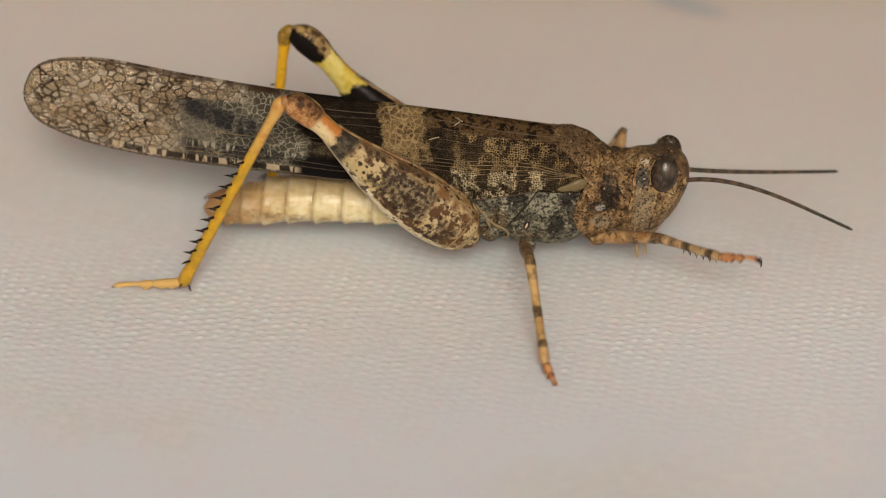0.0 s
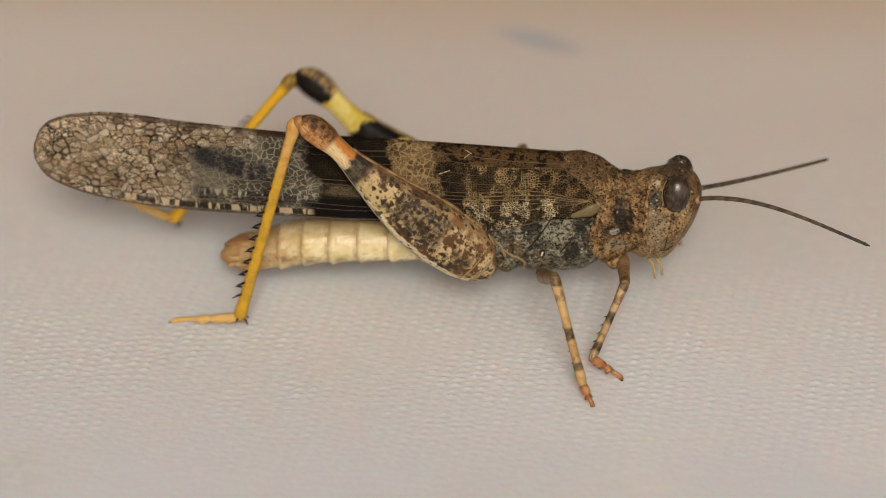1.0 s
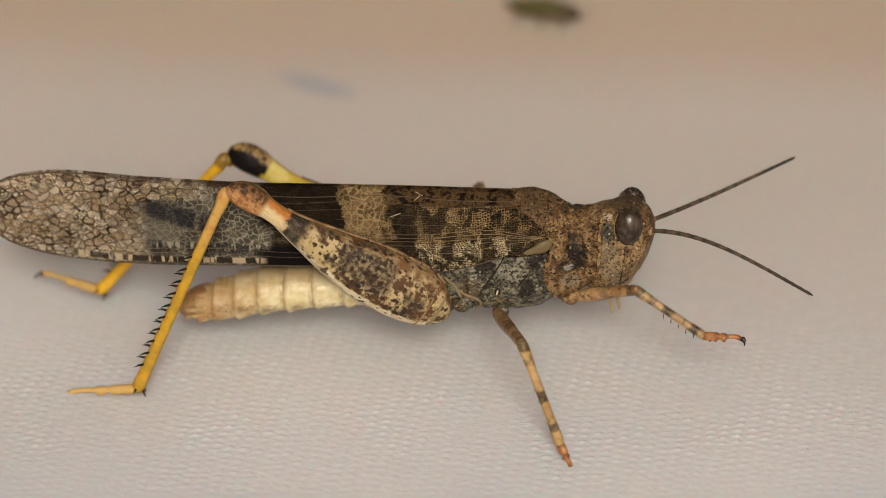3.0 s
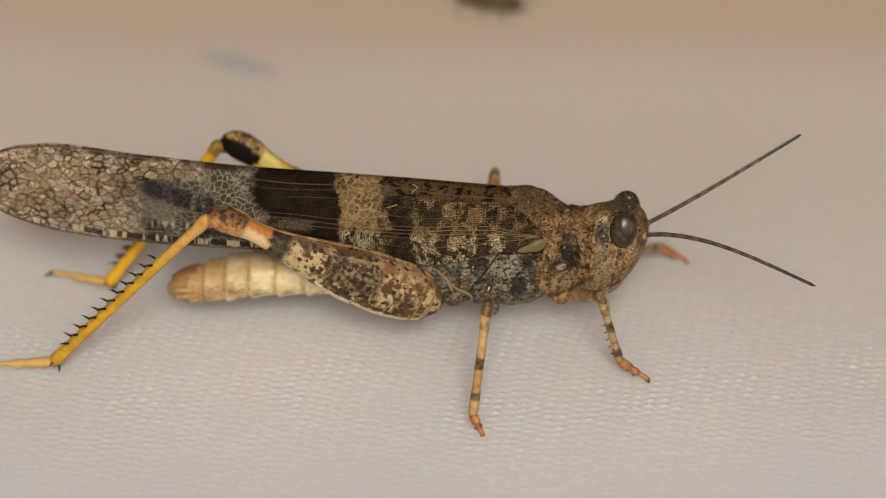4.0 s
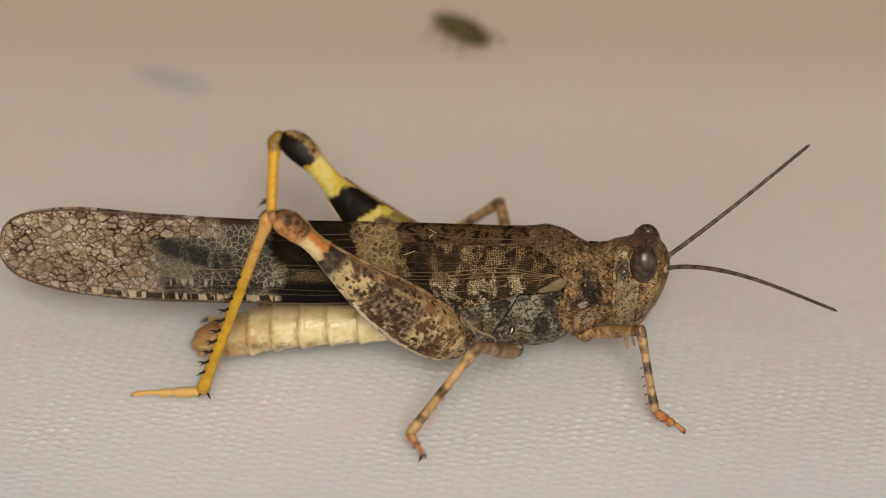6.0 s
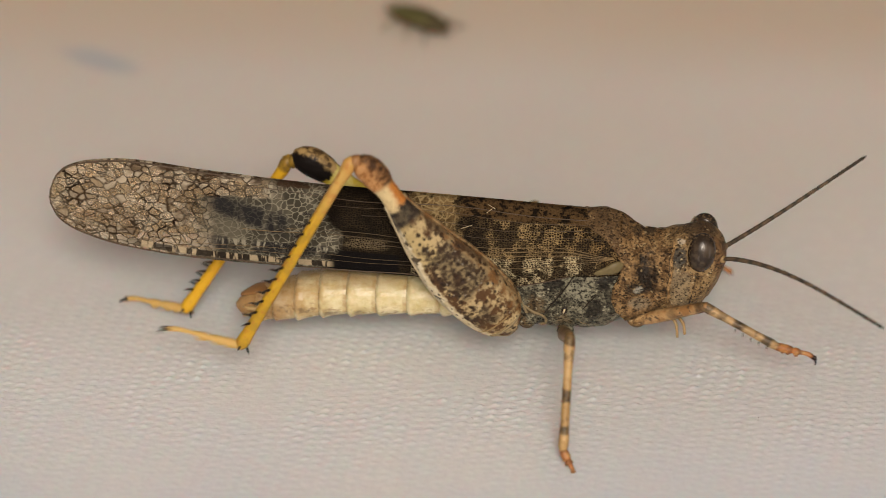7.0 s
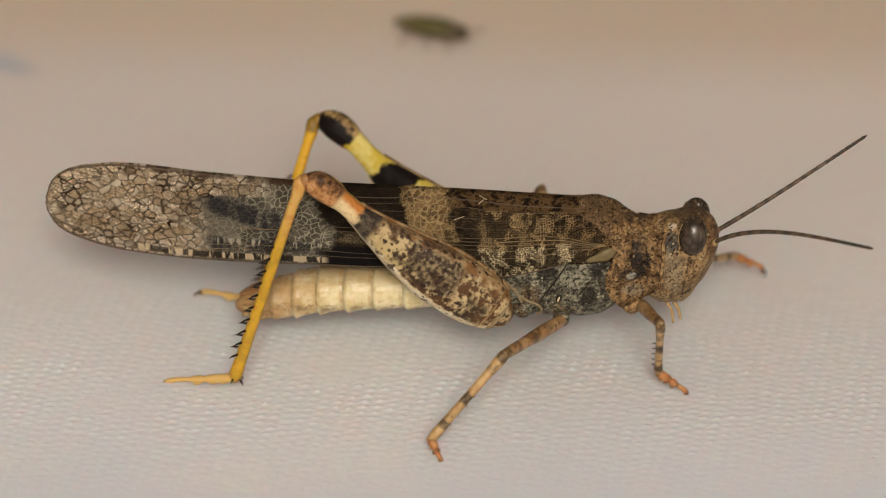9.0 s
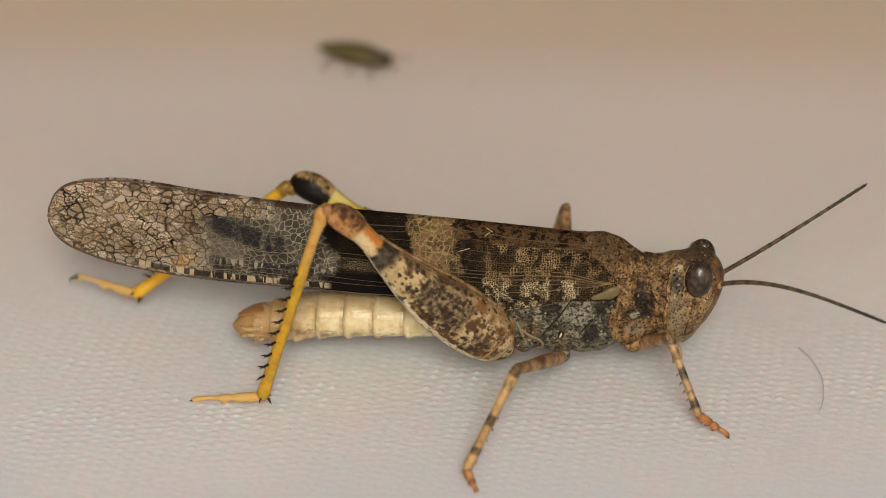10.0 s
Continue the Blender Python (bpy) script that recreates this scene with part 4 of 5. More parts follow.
def build_abdomen(parent):
    cuts = [-2.0, -4.4, -6.7, -8.9, -11.0, -13.0, -14.9, -16.6, -18.1, -19.3]
    for k in range(len(cuts) - 1):
        a, b = cuts[k] + 0.25, cuts[k + 1] - 0.3
        st = []
        for i in range(7):
            s = i / 6
            x = b + (a - b) * s
            yc, zc, w, up, dn = curve_at(BELLY, x)
            f = 1.0 + 0.075 * math.exp(-((s - 0.16) / 0.13) ** 2) - 0.10 * s ** 2
            if i == 0:
                f *= 0.85
            st.append((x, yc, zc, w * f, up * f, dn * f))
        part("abdomen_plate", limb(st, 28, 14, 2.2, 0.012, k * 3.1), M_BELLY, parent, "pale cream abdomen ring" if k < 5 else "cream abdomen ring, brown above")
    end = part("abdomen_end", limb([(-21.25, 0, -2.5, 0.12, 0.14, 0.14), (-21.05, 0, -2.48, 0.42, 0.4, 0.42), (-20.6, 0, -2.4, 0.76, 0.75, 0.78), (-20.0, 0, -2.28, 1.0, 1.02, 1.05), (-19.2, 0, -2.2, 1.2, 1.2, 1.2), (-18.6, 0, -2.15, 1.2, 1.22, 1.2)], 24, 24, 2.2, 0.05), M_TIP, parent, "rounded orange-brown tip of the abdomen", mm_pose(0.3, 0, 0))
    part("tail_plate", limb([(-20.9, 0, -1.70, 0.15, 0.08, 0.1), (-20.4, 0, -1.46, 0.5, 0.14, 0.2), (-19.7, 0, -1.2, 0.75, 0.18, 0.3), (-19.0, 0, -1.05, 0.8, 0.15, 0.3)], 16, 14, 2.0, 0.06), M_KNEE, end, "dark brown plate over the tail")
    for side in (-1, 1):
        part("egg_valve", wire(smooth_path([(-19.0, side * 1.22, -1.95), (-19.6, side * 1.20, -2.1), (-20.2, side * 1.08, -2.22), (-20.6, side * 0.88, -2.15)], 10), 0.2, 8, 0.6), M_VALVE, end, "cream egg-laying valve with a dark tip")
        part("egg_valve", wire(smooth_path([(-19.0, side * 1.22, -2.5), (-19.6, side * 1.20, -2.6), (-20.2, side * 1.06, -2.7), (-20.6, side * 0.88, -2.85)], 10), 0.2, 8, 0.6), M_VALVE, end, "cream egg-laying valve with a dark tip")
        part("tail_feeler", wire(smooth_path([(-19.0, side * 1.1, -2.85), (-19.3, side * 1.05, -3.05), (-19.75, side * 0.9, -3.15)], 6), 0.15, 8, 0.5), M_VALVE, end)


THIGH = [(-0.5, 0, 0, 0.36, 0.46, 0.52), (0, 0, 0, 0.73, 1.05, 1.0), (0.9, 0, 0, 1.04, 1.80, 1.60), (2.6, 0, 0, 1.25, 2.20, 2.05), (5, 0, 0, 1.20, 2.15, 2.15), (8, 0, 0.06, 0.99, 1.65, 1.71),
         (11, 0, 0.22, 0.72, 1.02, 1.0), (12.6, 0, 0.42, 0.55, 0.74, 0.72), (13.7, 0, 0.58, 0.52, 0.72, 0.70), (14.6, 0, 0.64, 0.64, 0.94, 0.86), (15.4, 0, 0.66, 0.68, 0.98, 0.92), (16.3, 0, 0.62, 0.54, 0.78, 0.74), (16.8, 0, 0.58, 0.2, 0.3, 0.28)]


def build_hind_leg(parent, side):
    """Thigh, shin and foot of a jumping leg, each along its own +x with the knee's outside at +z."""
    f = 1.0 if side < 0 else 1.07
    full = 1.0 if side < 0 else 1.08
    st = [(x * (f if x > 0 else 1), y, z * (1.0 if side < 0 else 1.25), w * full, up * full, dn * full) for x, y, z, w, up, dn in THIGH]
    thigh = part("hind_thigh", limb(st, 28, 60, 2.5, 0.03, 2.0), [M_THIGH_OUT, M_THIGH_IN], parent,
                 "stout hind thigh, mottled brown with orange knee" if side < 0 else "stout hind thigh with yellow and black inner face")
    for p in thigh.data.polygons:
        p.material_index = 0 if p.center.y * side < 0 else 1
    for zs, mat in ((1, M_CREAM), (-1, M_CREAM)):
        pts = []
        for x in np.linspace(0.8, 12.6, 26):
            r = curve_at(st, x)
            pts.append((x, 0.10 * side, r[1] + zs * (r[3] if zs > 0 else r[4])))
        part("keel", wire(pts, 0.13, 6), mat if zs < 0 else M_THIGH_OUT, thigh)
    # pale crescents where the thigh meets the hip
    for x, r, lo, hi, mat in ((0.45, 0.10, 0.5, 2.6, M_SEAM), (1.2, 0.06, 1.2, 2.9, M_RIM)):
        yc, zc, w, up, dn = curve_at(st, x)
        pts = []
        for ang in np.linspace(lo, hi, 18):
            cz, sy = math.cos(ang), math.sin(ang)
            cz, sy = math.copysign(abs(cz) ** 0.8, cz), abs(sy) ** 0.8
            pts.append((x - 0.35 * math.sin(ang) + 0.3, -side * (w * sy + 0.01), zc + cz * (up if cz > 0 else dn)))
        part("crescent", wire(pts, r, 6), mat, thigh)
    lobe = part("knee_lobe", bead((0.8, 0.10, 0.5), 16, 10), M_KNEE if side < 0 else M_SPINE, thigh, at=mm_pose(15.3 * f, 0.55, 0.6, 0, 10, 0))
    L = 15.2 if side < 0 else 13.0
    shin = part("hind_shin", limb([(-0.5, 0, 0, 0.2, 0.27, 0.27), (0.0, 0, 0, 0.42, 0.50, 0.45), (0.7, 0, -0.05, 0.38, 0.43, 0.43), (1.6, 0, 0, 0.33, 0.36, 0.36), (L * 0.5, 0, 0, 0.35, 0.39, 0.37), (L - 1.2, 0, 0, 0.38, 0.43, 0.40),
                                   (L - 0.2, 0, 0, 0.45, 0.49, 0.44), (L + 0.25, 0, 0, 0.26, 0.26, 0.26)], 14, 40, 2.2, 0.02), M_SHIN if side < 0 else M_SHIN_FAR, parent, "bright yellow hind shin with black spines")
    part("shin_head", bead((0.55, 0.42, 0.5), 14, 10), M_KNEE if side < 0 else M_SHIN_FAR, shin, at=mm_pose(-0.3, 0, -0.3))
    first = None
    for row in (-1, 1):
        for i in range(10):
            x = L * (0.30 + 0.062 * i + (0.02 if row > 0 else 0))
            at = mm_pose(x, row * 0.26, 0.36, row * -28, 12, 0)
            if first is None:
                first = part("spine", spike(0.72, 0.10, 0.3), M_SPINE, shin, at=at)
            else:
                again(first, at, shin)
    for row in (-1, 1):
        for rise, ang in ((0.1, 62), (-0.35, 118)):
            part("spur", spike(0.5, 0.1, 0.3), M_SPINE, shin, at=mm_pose(L - 0.1, row * 0.28, rise, row * -25, ang, 0))
    foot = build_foot(parent, 5.3, 0.32, M_FOOT, "hind_foot", "pale yellow three-jointed hind foot")
    return thigh, shin, foot


def build_foot(parent, L, r, mat, name, label):
    """A foot along +x, sole at -z."""
    foot = part(name, limb([(-0.1, 0, 0, r * 0.8, r * 0.8, r * 0.8), (L * 0.10, 0, 0, r, r, r), (L * 0.36, 0, 0, r * 0.92, r * 0.85, r * 1.0), (L * 0.41, 0, 0, r * 0.6, r * 0.6, r * 0.6), (L * 0.46, 0, 0, r * 0.85, r * 0.8, r),
                            (L * 0.56, 0, 0, r * 0.85, r * 0.75, r * 0.9), (L * 0.60, 0, 0, r * 0.55, r * 0.5, r * 0.5), (L * 0.75, 0, 0.05 * r, r * 0.5, r * 0.5, r * 0.5), (L * 0.92, 0, -0.25 * r, r * 0.62, r * 0.6, r * 0.62), (L, 0, -0.8 * r, r * 0.3, r * 0.3, r * 0.3)],
                           12, 34, 2.0), mat, parent, label)
    for x in (0.16, 0.30, 0.52):
        part("foot_pad", bead((L * 0.06, r * 0.7, r * 0.45), 10, 6), mat, foot, at=mm_pose(L * x, 0, -r * 0.85))
    for s in (-1, 1):
        part("claw", wire([(L * 0.94, s * r * 0.3, -r * 0.4), (L * 1.02, s * r * 0.75, -r * 0.6), (L * 1.06, s * r * 0.9, -r * 1.2), (L * 1.05, s * r * 0.9, -r * 1.8)], r * 0.34, 6, 0.35), M_SPINE, foot)
    part("foot_pad", bead((r * 0.5, r * 0.4, r * 0.25), 8, 6), mat, foot, at=mm_pose(L * 0.99, 0, -r * 0.9))
    return foot


def build_small_leg(parent, kind, LF, LT, LS, shin_mat):
    r = 0.50 if kind == "middle" else 0.46
    g = 0.92 if kind == "middle" else 0.8
    thigh = part(f"{kind}_thigh", limb([(-0.5, 0, 0, 0.3, 0.4, 0.4), (0, 0, 0, r * 0.8, r * 0.95, r * 0.95), (LF * 0.3, 0, 0, r * 0.9, r * 1.05, r), (LF * 0.7, 0, 0, r * 0.75, r * 0.85, r * 0.8), (LF * 0.92, 0, 0, r * 0.72, r * 0.85, r * 0.8), (LF + 0.25, 0, 0, 0.25, 0.3, 0.3)],
                                       16, 26, 2.2, 0.05), M_ARM, parent, f"banded brown {kind} thigh")
    shin = part(f"{kind}_shin", limb([(-0.35, 0, 0, 0.25 * g, 0.28 * g, 0.28 * g), (0.15, 0, 0, 0.42 * g, 0.45 * g, 0.45 * g), (LT * 0.3, 0, 0, 0.33 * g, 0.36 * g, 0.36 * g), (LT * 0.7, 0, 0, 0.32 * g, 0.35 * g, 0.35 * g), (LT * 0.93, 0, 0, 0.38 * g, 0.42 * g, 0.42 * g), (LT + 0.2, 0, 0, 0.2, 0.2, 0.2)],
                                     14, 26, 2.1, 0.04), shin_mat, parent, f"{kind} shin ringed orange and dark brown")
    first = None
    for row in (-1, 1):
        for i in range(5):
            at = mm_pose(LT * (0.45 + 0.11 * i), row * 0.2, -0.28, 180 + row * 30, -15, 0)
            if first is None:
                first = part("spine", spike(0.32, 0.045, 0.3), M_SPINE, shin, at=at)
            else:
                again(first, at, shin)
    foot = build_foot(parent, LS, 0.30, M_FOOT_ORANGE, f"{kind}_foot", f"orange {kind} foot with dark claws")
    return thigh, shin, foot


def build_feeler(parent, bow):
    pts = []
    for i in range(41):
        s = i / 40
        pts.append((12.4 * s, 0, bow * math.sin(math.pi * s ** 0.8) * (1 - 0.25 * s)))
    rings = []
    for i, p in enumerate(pts):
        r = (0.165 - 0.055 * (i / 40)) * (1.06 if i % 2 else 0.95) * (0.4 if i == 40 else 1)
        rings.append([(p[0], r * math.cos(a), p[2] + r * math.sin(a)) for a in np.linspace(0, 2 * math.pi, 10, endpoint=False)])
    return part("feeler", skin(rings), M_FEELER, parent, "thin dark banded feeler")


def build_grasshopper():
    body = empty("grasshopper")
    tagged(body, "mottled brown grasshopper with yellow hind shins walking on cloth", "grasshopper")
    build_thorax(body)
    build_abdomen(body)
    build_pronotum(body)
    build_head(body)
    build_wing(body, 1, 0.0)
    build_wing(body, -1, 0.05)
    limbs = {"nh": build_hind_leg(body, -1), "fh": build_hind_leg(body, 1)}
    limbs["nm"] = build_small_leg(body, "middle", 8.66, 7.4, 1.75, M_MID_SHIN)
    limbs["fm"] = build_small_leg(body, "middle", 8.66, 7.4, 1.75, M_MID_SHIN)
    limbs["nf"] = build_small_leg(body, "front", 4.9, 5.5, 2.6, M_FORE_SHIN)
    limbs["ff"] = build_small_leg(body, "front", 7.0, 6.2, 2.6, M_FORE_SHIN)
    feelers = build_feeler(body, 1.05), build_feeler(body, -0.15)
    return body, limbs, feelers


# ---- the small green bug and a hair ----
def build_bug():
    bug = empty("green_bug")
    tagged(bug, "small slim olive-green bug crawling on the cloth", "insect")
    part("body", limb([(-2.6, 0, 1.0, 0.25, 0.2, 0.2), (-1.8, 0, 1.0, 0.7, 0.5, 0.5), (0, 0, 1.05, 0.95, 0.7, 0.6), (1.4, 0, 1.05, 0.95, 0.75, 0.6), (2.2, 0, 1.0, 0.8, 0.6, 0.5), (2.9, 0, 0.95, 0.4, 0.3, 0.3)], 16, 24, 2.2), M_BUG_DARK, bug)
    for s in (-1, 1):
        part("wing_case", limb([(-3.2, s * 0.15, 1.15, 0.15, 0.1, 0.15), (-2.0, s * 0.4, 1.3, 0.42, 0.3, 0.35), (0.2, s * 0.5, 1.4, 0.55, 0.4, 0.45), (1.3, s * 0.45, 1.4, 0.5, 0.35, 0.4), (1.7, s * 0.3, 1.3, 0.2, 0.2, 0.2)], 12, 16), M_BUG, bug, "folded green wing case")
        part("eye", bead((0.22, 0.2, 0.22)), M_SPINE, bug, at=mm_pose(2.5, s * 0.6, 1.15))
        part("feeler", wire([(2.7, s * 0.3, 1.1), (3.4, s * 0.8, 1.3), (4.2, s * 1.2, 1.1)], 0.07, 5, 0.5), M_BUG_DARK, bug)
        for x, dx in ((1.5, 0.9), (0.4, 0.0), (-0.8, -1.1)):
            part("leg", wire([(x, s * 0.7, 0.8), (x + dx * 0.5, s * 1.5, 1.2), (x + dx, s * 2.1, 0.08)], 0.08, 6, 0.6), M_BUG_DARK, bug)
    return bug


BUG = [(0, 37.0, 334, -20), (3.8, 40.0, 331, -20), (4.2, 41.2, 329, -30), (5.0, 42.4, 327.5, -45), (5.7, 43.2, 327.3, -50), (6.8, 45.0, 325.6, -48), (7.0, 45.7, 325.5, -40), (7.2, 46.3, 325.4, -28),
       (7.5, 47.3, 325.2, -20), (8.0, 49.7, 325.3, -16), (8.5, 52.6, 325.2, -18), (9.0, 54.7, 324.6, -24), (9.3, 55.5, 322.6, -28), (9.6, 56.3, 321.0, -28), (10.0, 58.6, 320.2, -26)]


def build_hair():
    pts = [(89.9, 273.6, 0.16), (90.7, 271.4, 0.3), (91.15, 268.3, 0.35), (91.0, 266.0, 0.3), (90.6, 264.3, 0.16)]
    return tagged(part("hair", wire([curve_at([(i, *p) for i, p in enumerate(pts)], s) for s in np.linspace(0, 4, 30)], 0.045, 5, 0.7), M_HAIR, None), "single short grey hair lying on the cloth", "hair")


def build_specks(ground):
    """Tiny dark beads that stand in for the shaded gaps between the threads."""
    bm = bmesh.new()
    rng = np.random.default_rng(8)
    for x, y in SPECKS:
        for _ in range(2):
            m = Matrix.Translation((x + rng.normal(0, 0.12), y + rng.normal(0, 0.12), 0.03)) @ Matrix.Diagonal((rng.uniform(0.03, 0.055), rng.uniform(0.03, 0.045), 0.02, 1))
            bmesh.ops.create_icosphere(bm, subdivisions=1, radius=1.0, matrix=m)
    return tagged(part("specks", bm, M_VEIN_DARK, ground), "tiny dark specks caught in the weave", kind="stuff")


SPECKS = [(49.7, 263.9), (45.0, 267.6), (55.3, 262.2), (57.7, 262.2), (58.6, 267.2), (84.3, 257.4), (82.9, 259.0), (68.4, 263.6)]
ground = build_cloth()
grasshopper, limbs, feelers = build_grasshopper()
green_bug = build_bug()
build_hair()
build_specks(ground)
# ---- how the insect moves ----
# body: seconds, x, y, z in mm, nose-up pitch and turn in degrees
BODY = [
    (0, 7.18, 276.45, 5.06, -1.21, 0.00), (0.3, 11.75, 275.97, 4.92, -3.53, 0.00), (0.5, 13.21, 275.82, 5.21, -3.92, 0.00), (0.7, 15.84, 275.55, 5.72, -0.74, 0.00),
    (1, 19.00, 275.22, 6.33, 2.17, 0.00), (1.2, 20.87, 275.03, 6.58, 3.41, 0.00), (1.5, 22.40, 274.87, 6.18, 2.50, 0.00), (1.8, 23.62, 274.74, 6.06, 2.41, 0.00),
    (2, 24.70, 274.63, 5.92, 2.55, 0.00), (2.2, 27.68, 274.33, 6.59, 3.65, 0.00), (2.5, 30.10, 274.08, 6.74, 2.44, -0.00), (2.7, 31.54, 273.94, 8.19, 5.43, -0.00),
    (3.8, 37.53, 273.33, 6.36, 2.05, 0.00), (4, 38.63, 273.22, 6.38, 1.42, 0.00), (4.2, 40.29, 273.05, 6.47, 3.54, 0.00), (4.5, 41.49, 272.93, 5.89, 2.56, -0.00),
    (4.7, 43.07, 272.76, 5.80, 2.56, -0.00), (5, 43.84, 272.68, 5.36, 3.79, -0.00), (5.5, 43.74, 272.70, 5.47, 4.86, -0.00), (5.7, 43.88, 272.68, 5.51, 5.20, -0.00),
    (6.8, 52.79, 271.72, 6.49, 2.45, -0.00), (7, 54.25, 271.56, 6.21, 0.96, -0.00), (7.2, 55.74, 271.42, 6.45, 2.59, -0.00), (7.5, 56.01, 271.40, 6.52, 2.88, -0.00),
    (7.8, 59.13, 271.07, 6.25, 4.15, -0.00), (8, 60.22, 270.96, 6.23, 4.63, -0.00), (8.5, 60.18, 270.96, 6.22, 4.14, -0.00), (9, 62.42, 270.73, 6.88, 3.27, -0.00),
    (9.2, 64.54, 270.50, 6.91, 2.25, -0.00), (9.5, 67.06, 270.24, 5.71, -0.06, -0.00), (9.8, 70.17, 269.92, 5.24, -1.65, -0.00), (10, 72.00, 269.74, 5.40, 0.36, -0.00),
]
HEADING = -5.9
# feelers: seconds, turn and rise in degrees
NEAR_FEELER = [
    (0, -22, -2), (0.3, -13, -21), (0.5, -19, -18), (0.7, -22, -5),
    (1, -19, -6), (1.2, -14, -27), (1.5, -7, -16), (1.8, -18, 4),
    (2, -15, -28), (2.2, -24, -25), (2.5, -24, -39), (2.7, -28, -16),
    (3.8, -18, -7), (4, -19, -7), (4.2, -24, -40), (4.5, -17, -8),
    (4.7, -21, -15), (5, -14, -28), (5.5, -17, -25), (5.7, -19, 2),
    (6.8, -26, -40), (7, -28, -8), (7.2, -38, 5), (7.5, -31, 0),
    (7.8, -57, -29), (8, -56, -43), (8.5, -51, -44), (9, -28, 11),
    (9.2, -26, 2), (9.5, -22, 0), (9.8, -25, 4), (10, -25, 2),
]
FAR_FEELER = [
    (0, 33, -12), (0.3, 36, -8), (0.5, 26, 8), (0.7, 25, 24),
    (1, 46, -9), (1.2, 46, -9), (1.5, 32, -8), (1.8, 25, 17),
    (2, 26, -4), (2.2, 28, -34), (2.5, 33, -20), (2.7, 44, -9),
    (3.8, 27, 20), (4, 27, 21), (4.2, 31, 13), (4.5, 29, 4),
    (4.7, 32, -14), (5, 33, -30), (5.5, 31, -4), (5.7, 28, 28),
    (6.8, 39, 13), (7, 39, 16), (7.2, 29, 25), (7.5, 17, 31),
    (7.8, 44, -0), (8, 40, -17), (8.5, 31, -12), (9, 31, 20),
    (9.2, 32, 21), (9.5, 36, 18), (9.8, 36, 23), (10, 37, 17),
]
# steps: seconds down, seconds up, ankle x and y on the cloth in mm
STEPS = {
    "nh": [(-1, .33, -14.7, 271.2), (.56, 2.06, -.2, 272.0), (2.17, 4.05, 10.4, 268.9), (4.30, 6.05, 25.7, 268.8),
           (6.35, 6.93, 31.0, 265.4), (7.13, 9.56, 42.0, 266.3), (9.72, 11, 53.4, 265.0)],
    "nm": [(-1, .78, 9.7, 259.8), (.95, 2.23, 22.9, 262.0), (2.76, 5.95, 38.8, 260.8), (6.30, 9.04, 55.3, 257.5), (9.17, 11, 67.0, 254.8)],
    "nf": [(-1, -.36, 13.0, 266.5), (.15, 1.03, 23.6, 265.2), (1.16, 2.80, 35.3, 268.6), (3.15, 4.30, 48.8, 267.8),
           (4.62, 6.86, 56.1, 265.0), (7.12, 9.39, 70.5, 266.4), (9.74, 11, 82.4, 261.6)],
    "fh": [(-1, .90, -9.35, 283.0), (1.20, 2.95, 6.6, 280.8), (3.25, 4.62, 13.45, 280.7), (4.93, 7.73, 29.8, 277.4), (7.97, 9.93, 43.2, 277.5), (10.35, 11, 57.0, 275.0)],
    "fm": [(-1, -.02, -1.0, 290.5), (.22, 2.02, 16.0, 289.5), (2.3, 2.95, 30.0, 288.1), (3.25, 5.90, 39.5, 287.1), (6.20, 7.45, 50.0, 286.0), (7.75, 9.62, 59.9, 283.4), (9.93, 11, 72.3, 283.4)],
    "ff": [(-1, .38, 12.0, 283.5), (.66, 1.55, 28.5, 284.5), (1.78, 3.00, 37.5, 286.5), (3.35, 5.95, 52.5, 285.0), (6.30, 8.72, 66.0, 284.0), (9.12, 11, 77.0, 283.0)],
}
# legs: hip in the body, thigh, shin, ankle height, outside of the knee, foot direction on the cloth
LEGS = {
    "nh": ((-2.03, -4.12, -1.23), 16.75, 15.23, 1.0, (0, -.3, 1), (-4.3, 1.15, -0.8)),
    "nm": ((1.6, -3.0, -2.3), 8.66, 7.38, 1.2, (0, -1, 1), (.7, -.8, -1.2)),
    "nf": ((7.0, -1.4, -1.8), 4.9, 5.5, 1.5, (.6, -.6, 1), (2.25, -.3, -1.5)),
    "fh": ((-1.93, 3.28, -2.32), 18.0, 13.0, 1.0, (0, .3, 1), (-3.9, 2.6, -0.5)),
    "fm": ((1.71, 3.24, -2.5), 8.66, 7.38, 1.2, (0, .8, 1), (.6, .9, -1.2)),
    "ff": ((7.0, 1.4, -1.8), 7.0, 6.2, 1.5, (.5, .2, 1), (2.1, .6, -1.5)),
}
# height of single steps in mm
LIFT = {("nf", 1): 5.5, ("nf", 5): 2.6, ("nf", 6): 1.2, ("nh", 1): 0.9, ("nh", 5): 4.0}
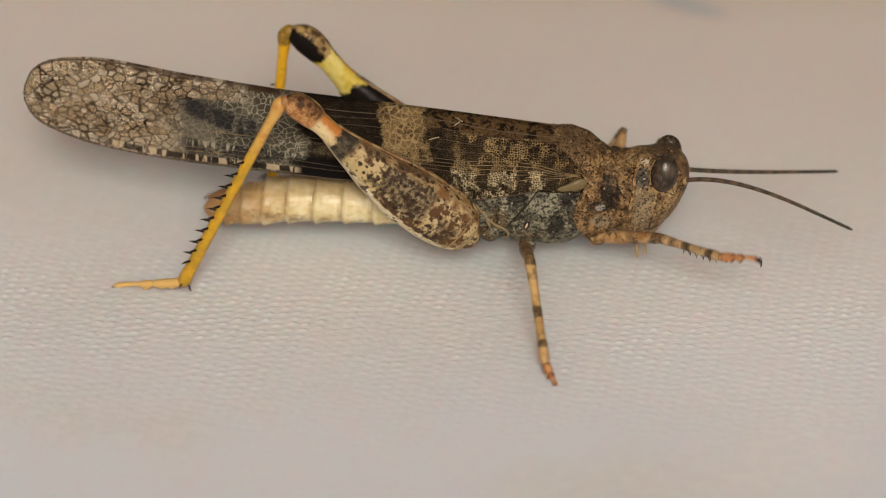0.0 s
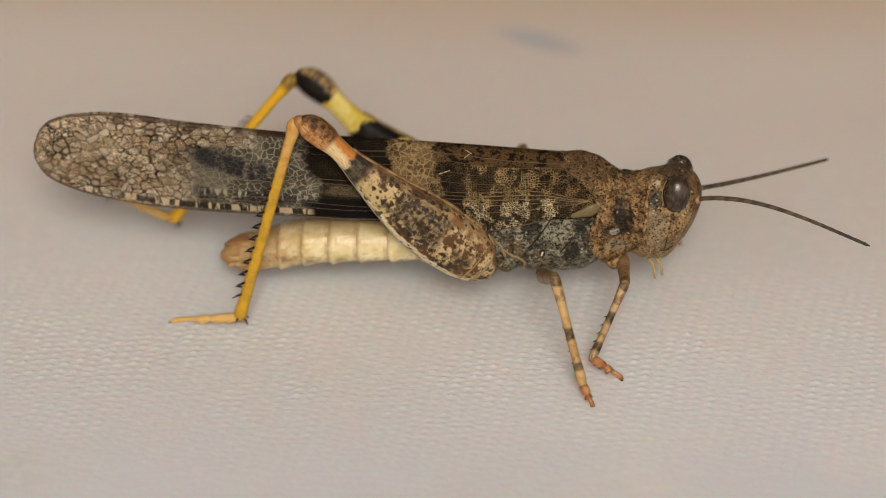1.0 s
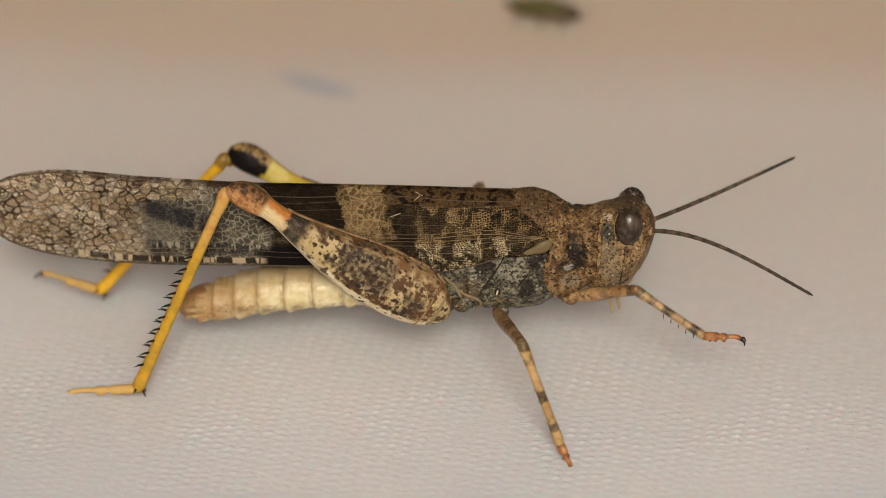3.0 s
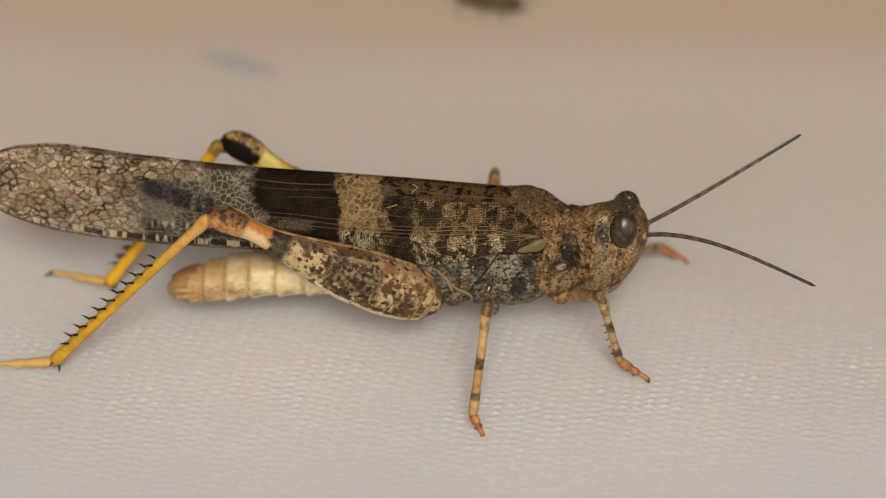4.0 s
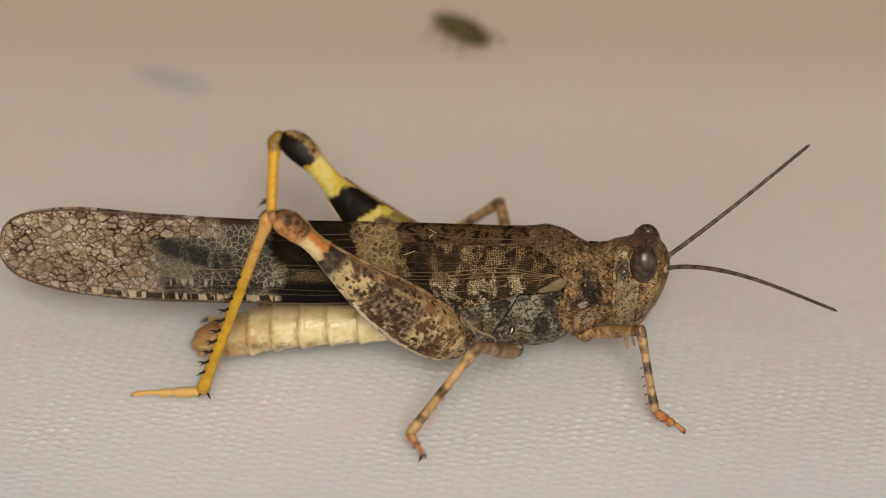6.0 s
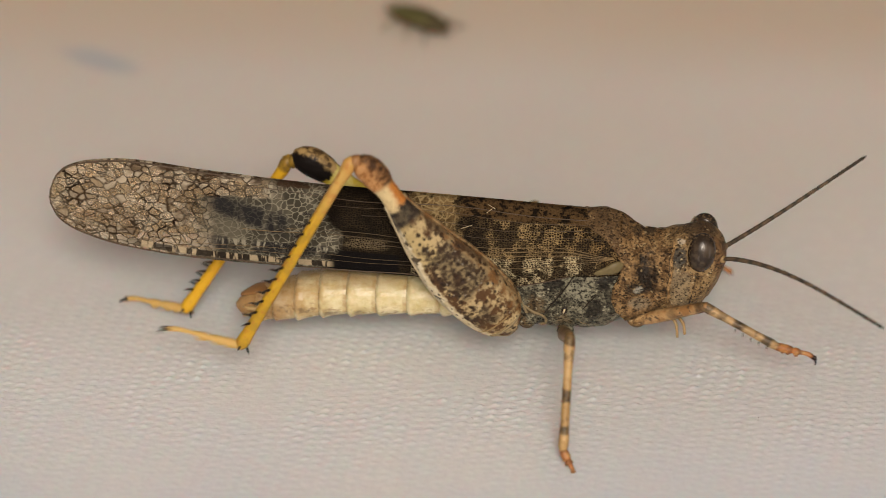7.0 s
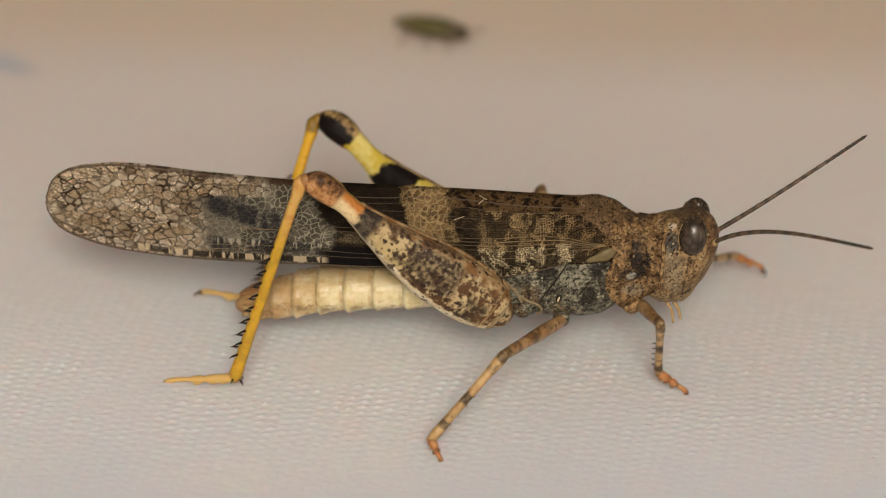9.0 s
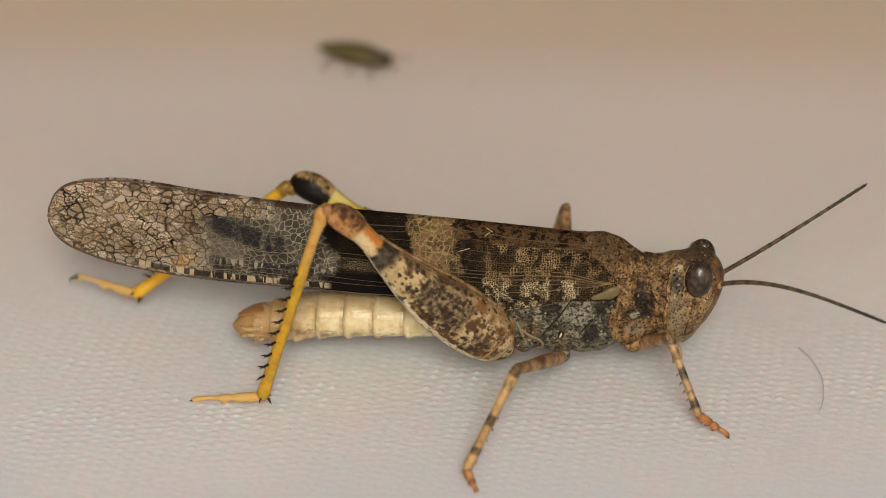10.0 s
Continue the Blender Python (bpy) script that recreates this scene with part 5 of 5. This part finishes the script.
# turn of each knee round the line from hip to ankle: seconds, degrees
SWIVEL = {
    "nh": [(0, 12), (.3, 18), (.5, 14), (.7, 15), (1.5, 15), (2.2, 20), (2.7, 24), (3.8, 10), (4.2, 12), (4.7, 7), (5.7, 5), (6.8, 10), (7, 13), (7.2, 24), (7.5, 22), (7.8, 12), (8.5, 12), (9, 16), (9.2, 18), (9.5, 12), (10, 8)],
    "nm": [(0, -2), (.3, 7), (.7, -5), (1.2, -5), (2.2, -3), (3.8, -7), (4.5, -5), (5.7, -2), (6.8, -7), (7.5, -10), (8, 0), (9, -7), (9.5, 5), (10, 7)],
    "nf": [(0, -30), (.5, -25), (.7, 5), (1, 2), (1.2, -35), (1.5, -2), (2, 7), (2.5, -2), (3.8, 12), (4.2, 18), (4.7, -12), (5, 5), (5.7, -5), (6.8, -12), (7.2, 7), (8, 20), (9, 20), (9.2, 12), (9.8, 0), (10, 15)],
    "fh": [(0, -15), (.5, -5), (.8, -10), (1, 0), (1.2, 18), (2, 12), (2.7, 3), (3.8, -3), (4.2, -10), (4.5, -7), (4.7, -28), (5, 22), (5.7, 18), (6.8, -12), (7.2, -2), (7.5, -7), (7.8, 10), (8, 12), (8.5, 6), (9, 8), (9.2, 12), (9.5, -12), (9.8, 15), (10, 5)],
    "fm": [(0, 0), (10, 0)],
    "ff": [(0, 0), (10, 0)],
}


def body_pose(t):
    x, y, z, pitch, turn = glide(BODY, t)
    return mm_pose(x, y, z, 0, -pitch, HEADING + turn)


def ankle_at(leg, t):
    """Where the ankle is in the world, in mm: planted, or lifted over to the next step."""
    steps, z = STEPS[leg], LEGS[leg][3]
    for k, (down, up, x, y) in enumerate(steps):
        if t <= up or k == len(steps) - 1:
            if t >= down or k == 0:
                return Vector((x, y, z))
            _, last, px, py = steps[k - 1]
            s = (t - last) / (down - last)
            q, lift = (min(1.0, 1.6 * s), LIFT.get((leg, k), 4.2 if leg == "nf" else 0.8)) if leg in ("nf", "ff") else (s, LIFT.get((leg, k), 2.6))
            e = q * q * (3 - 2 * q)
            return Vector((px + (x - px) * e, py + (y - py) * e, z + lift * math.sin(math.pi * s)))


def along(a, b, outside):
    """The pose, in mm, of a piece that runs along +x from a to b with +z towards the outside."""
    u = (b - a).normalized()
    w = (outside - outside.dot(u) * u).normalized()
    v = w.cross(u)
    m = Matrix((u, v, w)).transposed().to_4x4()
    m.translation = a * MM
    return m


def leg_poses(leg, t):
    hip, lf, lt, _, pole, toe = LEGS[leg]
    inv = body_pose(t).inverted()
    hip = Vector(hip)
    ankle = (inv @ (ankle_at(leg, t) * MM)) / MM
    d = ankle - hip
    reach = min(max(d.length, abs(lf - lt) * 1.02 + 0.1), (lf + lt) * 0.995)
    u = d.normalized()
    ankle = hip + u * reach
    a = (lf * lf - lt * lt + reach * reach) / (2 * reach)
    h = math.sqrt(max(lf * lf - a * a, 0))
    p = Vector(pole)
    p = (p - p.dot(u) * u).normalized()
    q = u.cross(p)
    ang = radians(glide(SWIVEL[leg], t)[0])
    out = p * math.cos(ang) + q * math.sin(ang)
    knee = hip + u * a + out * h
    raised = ankle_at(leg, t).z - LEGS[leg][3]
    toe = inv.to_3x3() @ (Vector(toe) + Vector((0, 0, 0.4 * min(raised, 4.0))))
    return along(hip, knee, out), along(knee, ankle, out), along(ankle, ankle + toe, Vector((0, 0, 1)))


def feeler_pose(rows, side, t):
    turn, rise = glide(rows, t)
    return mm_pose(12.1, side * 0.9, 2.6, 0, 0, turn) @ pose(0, 0, 0, 0, -rise, 0)


def motions():
    walk(grasshopper, [(t, body_pose(t)) for t in TIMES])
    for leg, pieces in limbs.items():
        poses = [leg_poses(leg, t) for t in TIMES]
        for k, piece in enumerate(pieces):
            walk(piece, [(t, m[k]) for t, m in zip(TIMES, poses)])
    for piece, rows, side in zip(feelers, (NEAR_FEELER, FAR_FEELER), (-1, 1)):
        walk(piece, [(t, feeler_pose(rows, side, t)) for t in TIMES])
    walk(green_bug, [(t, mm_pose(x, y, 0, 0, 0, turn)) for t in TIMES for x, y, turn in [glide(BUG, t)]])


motions()
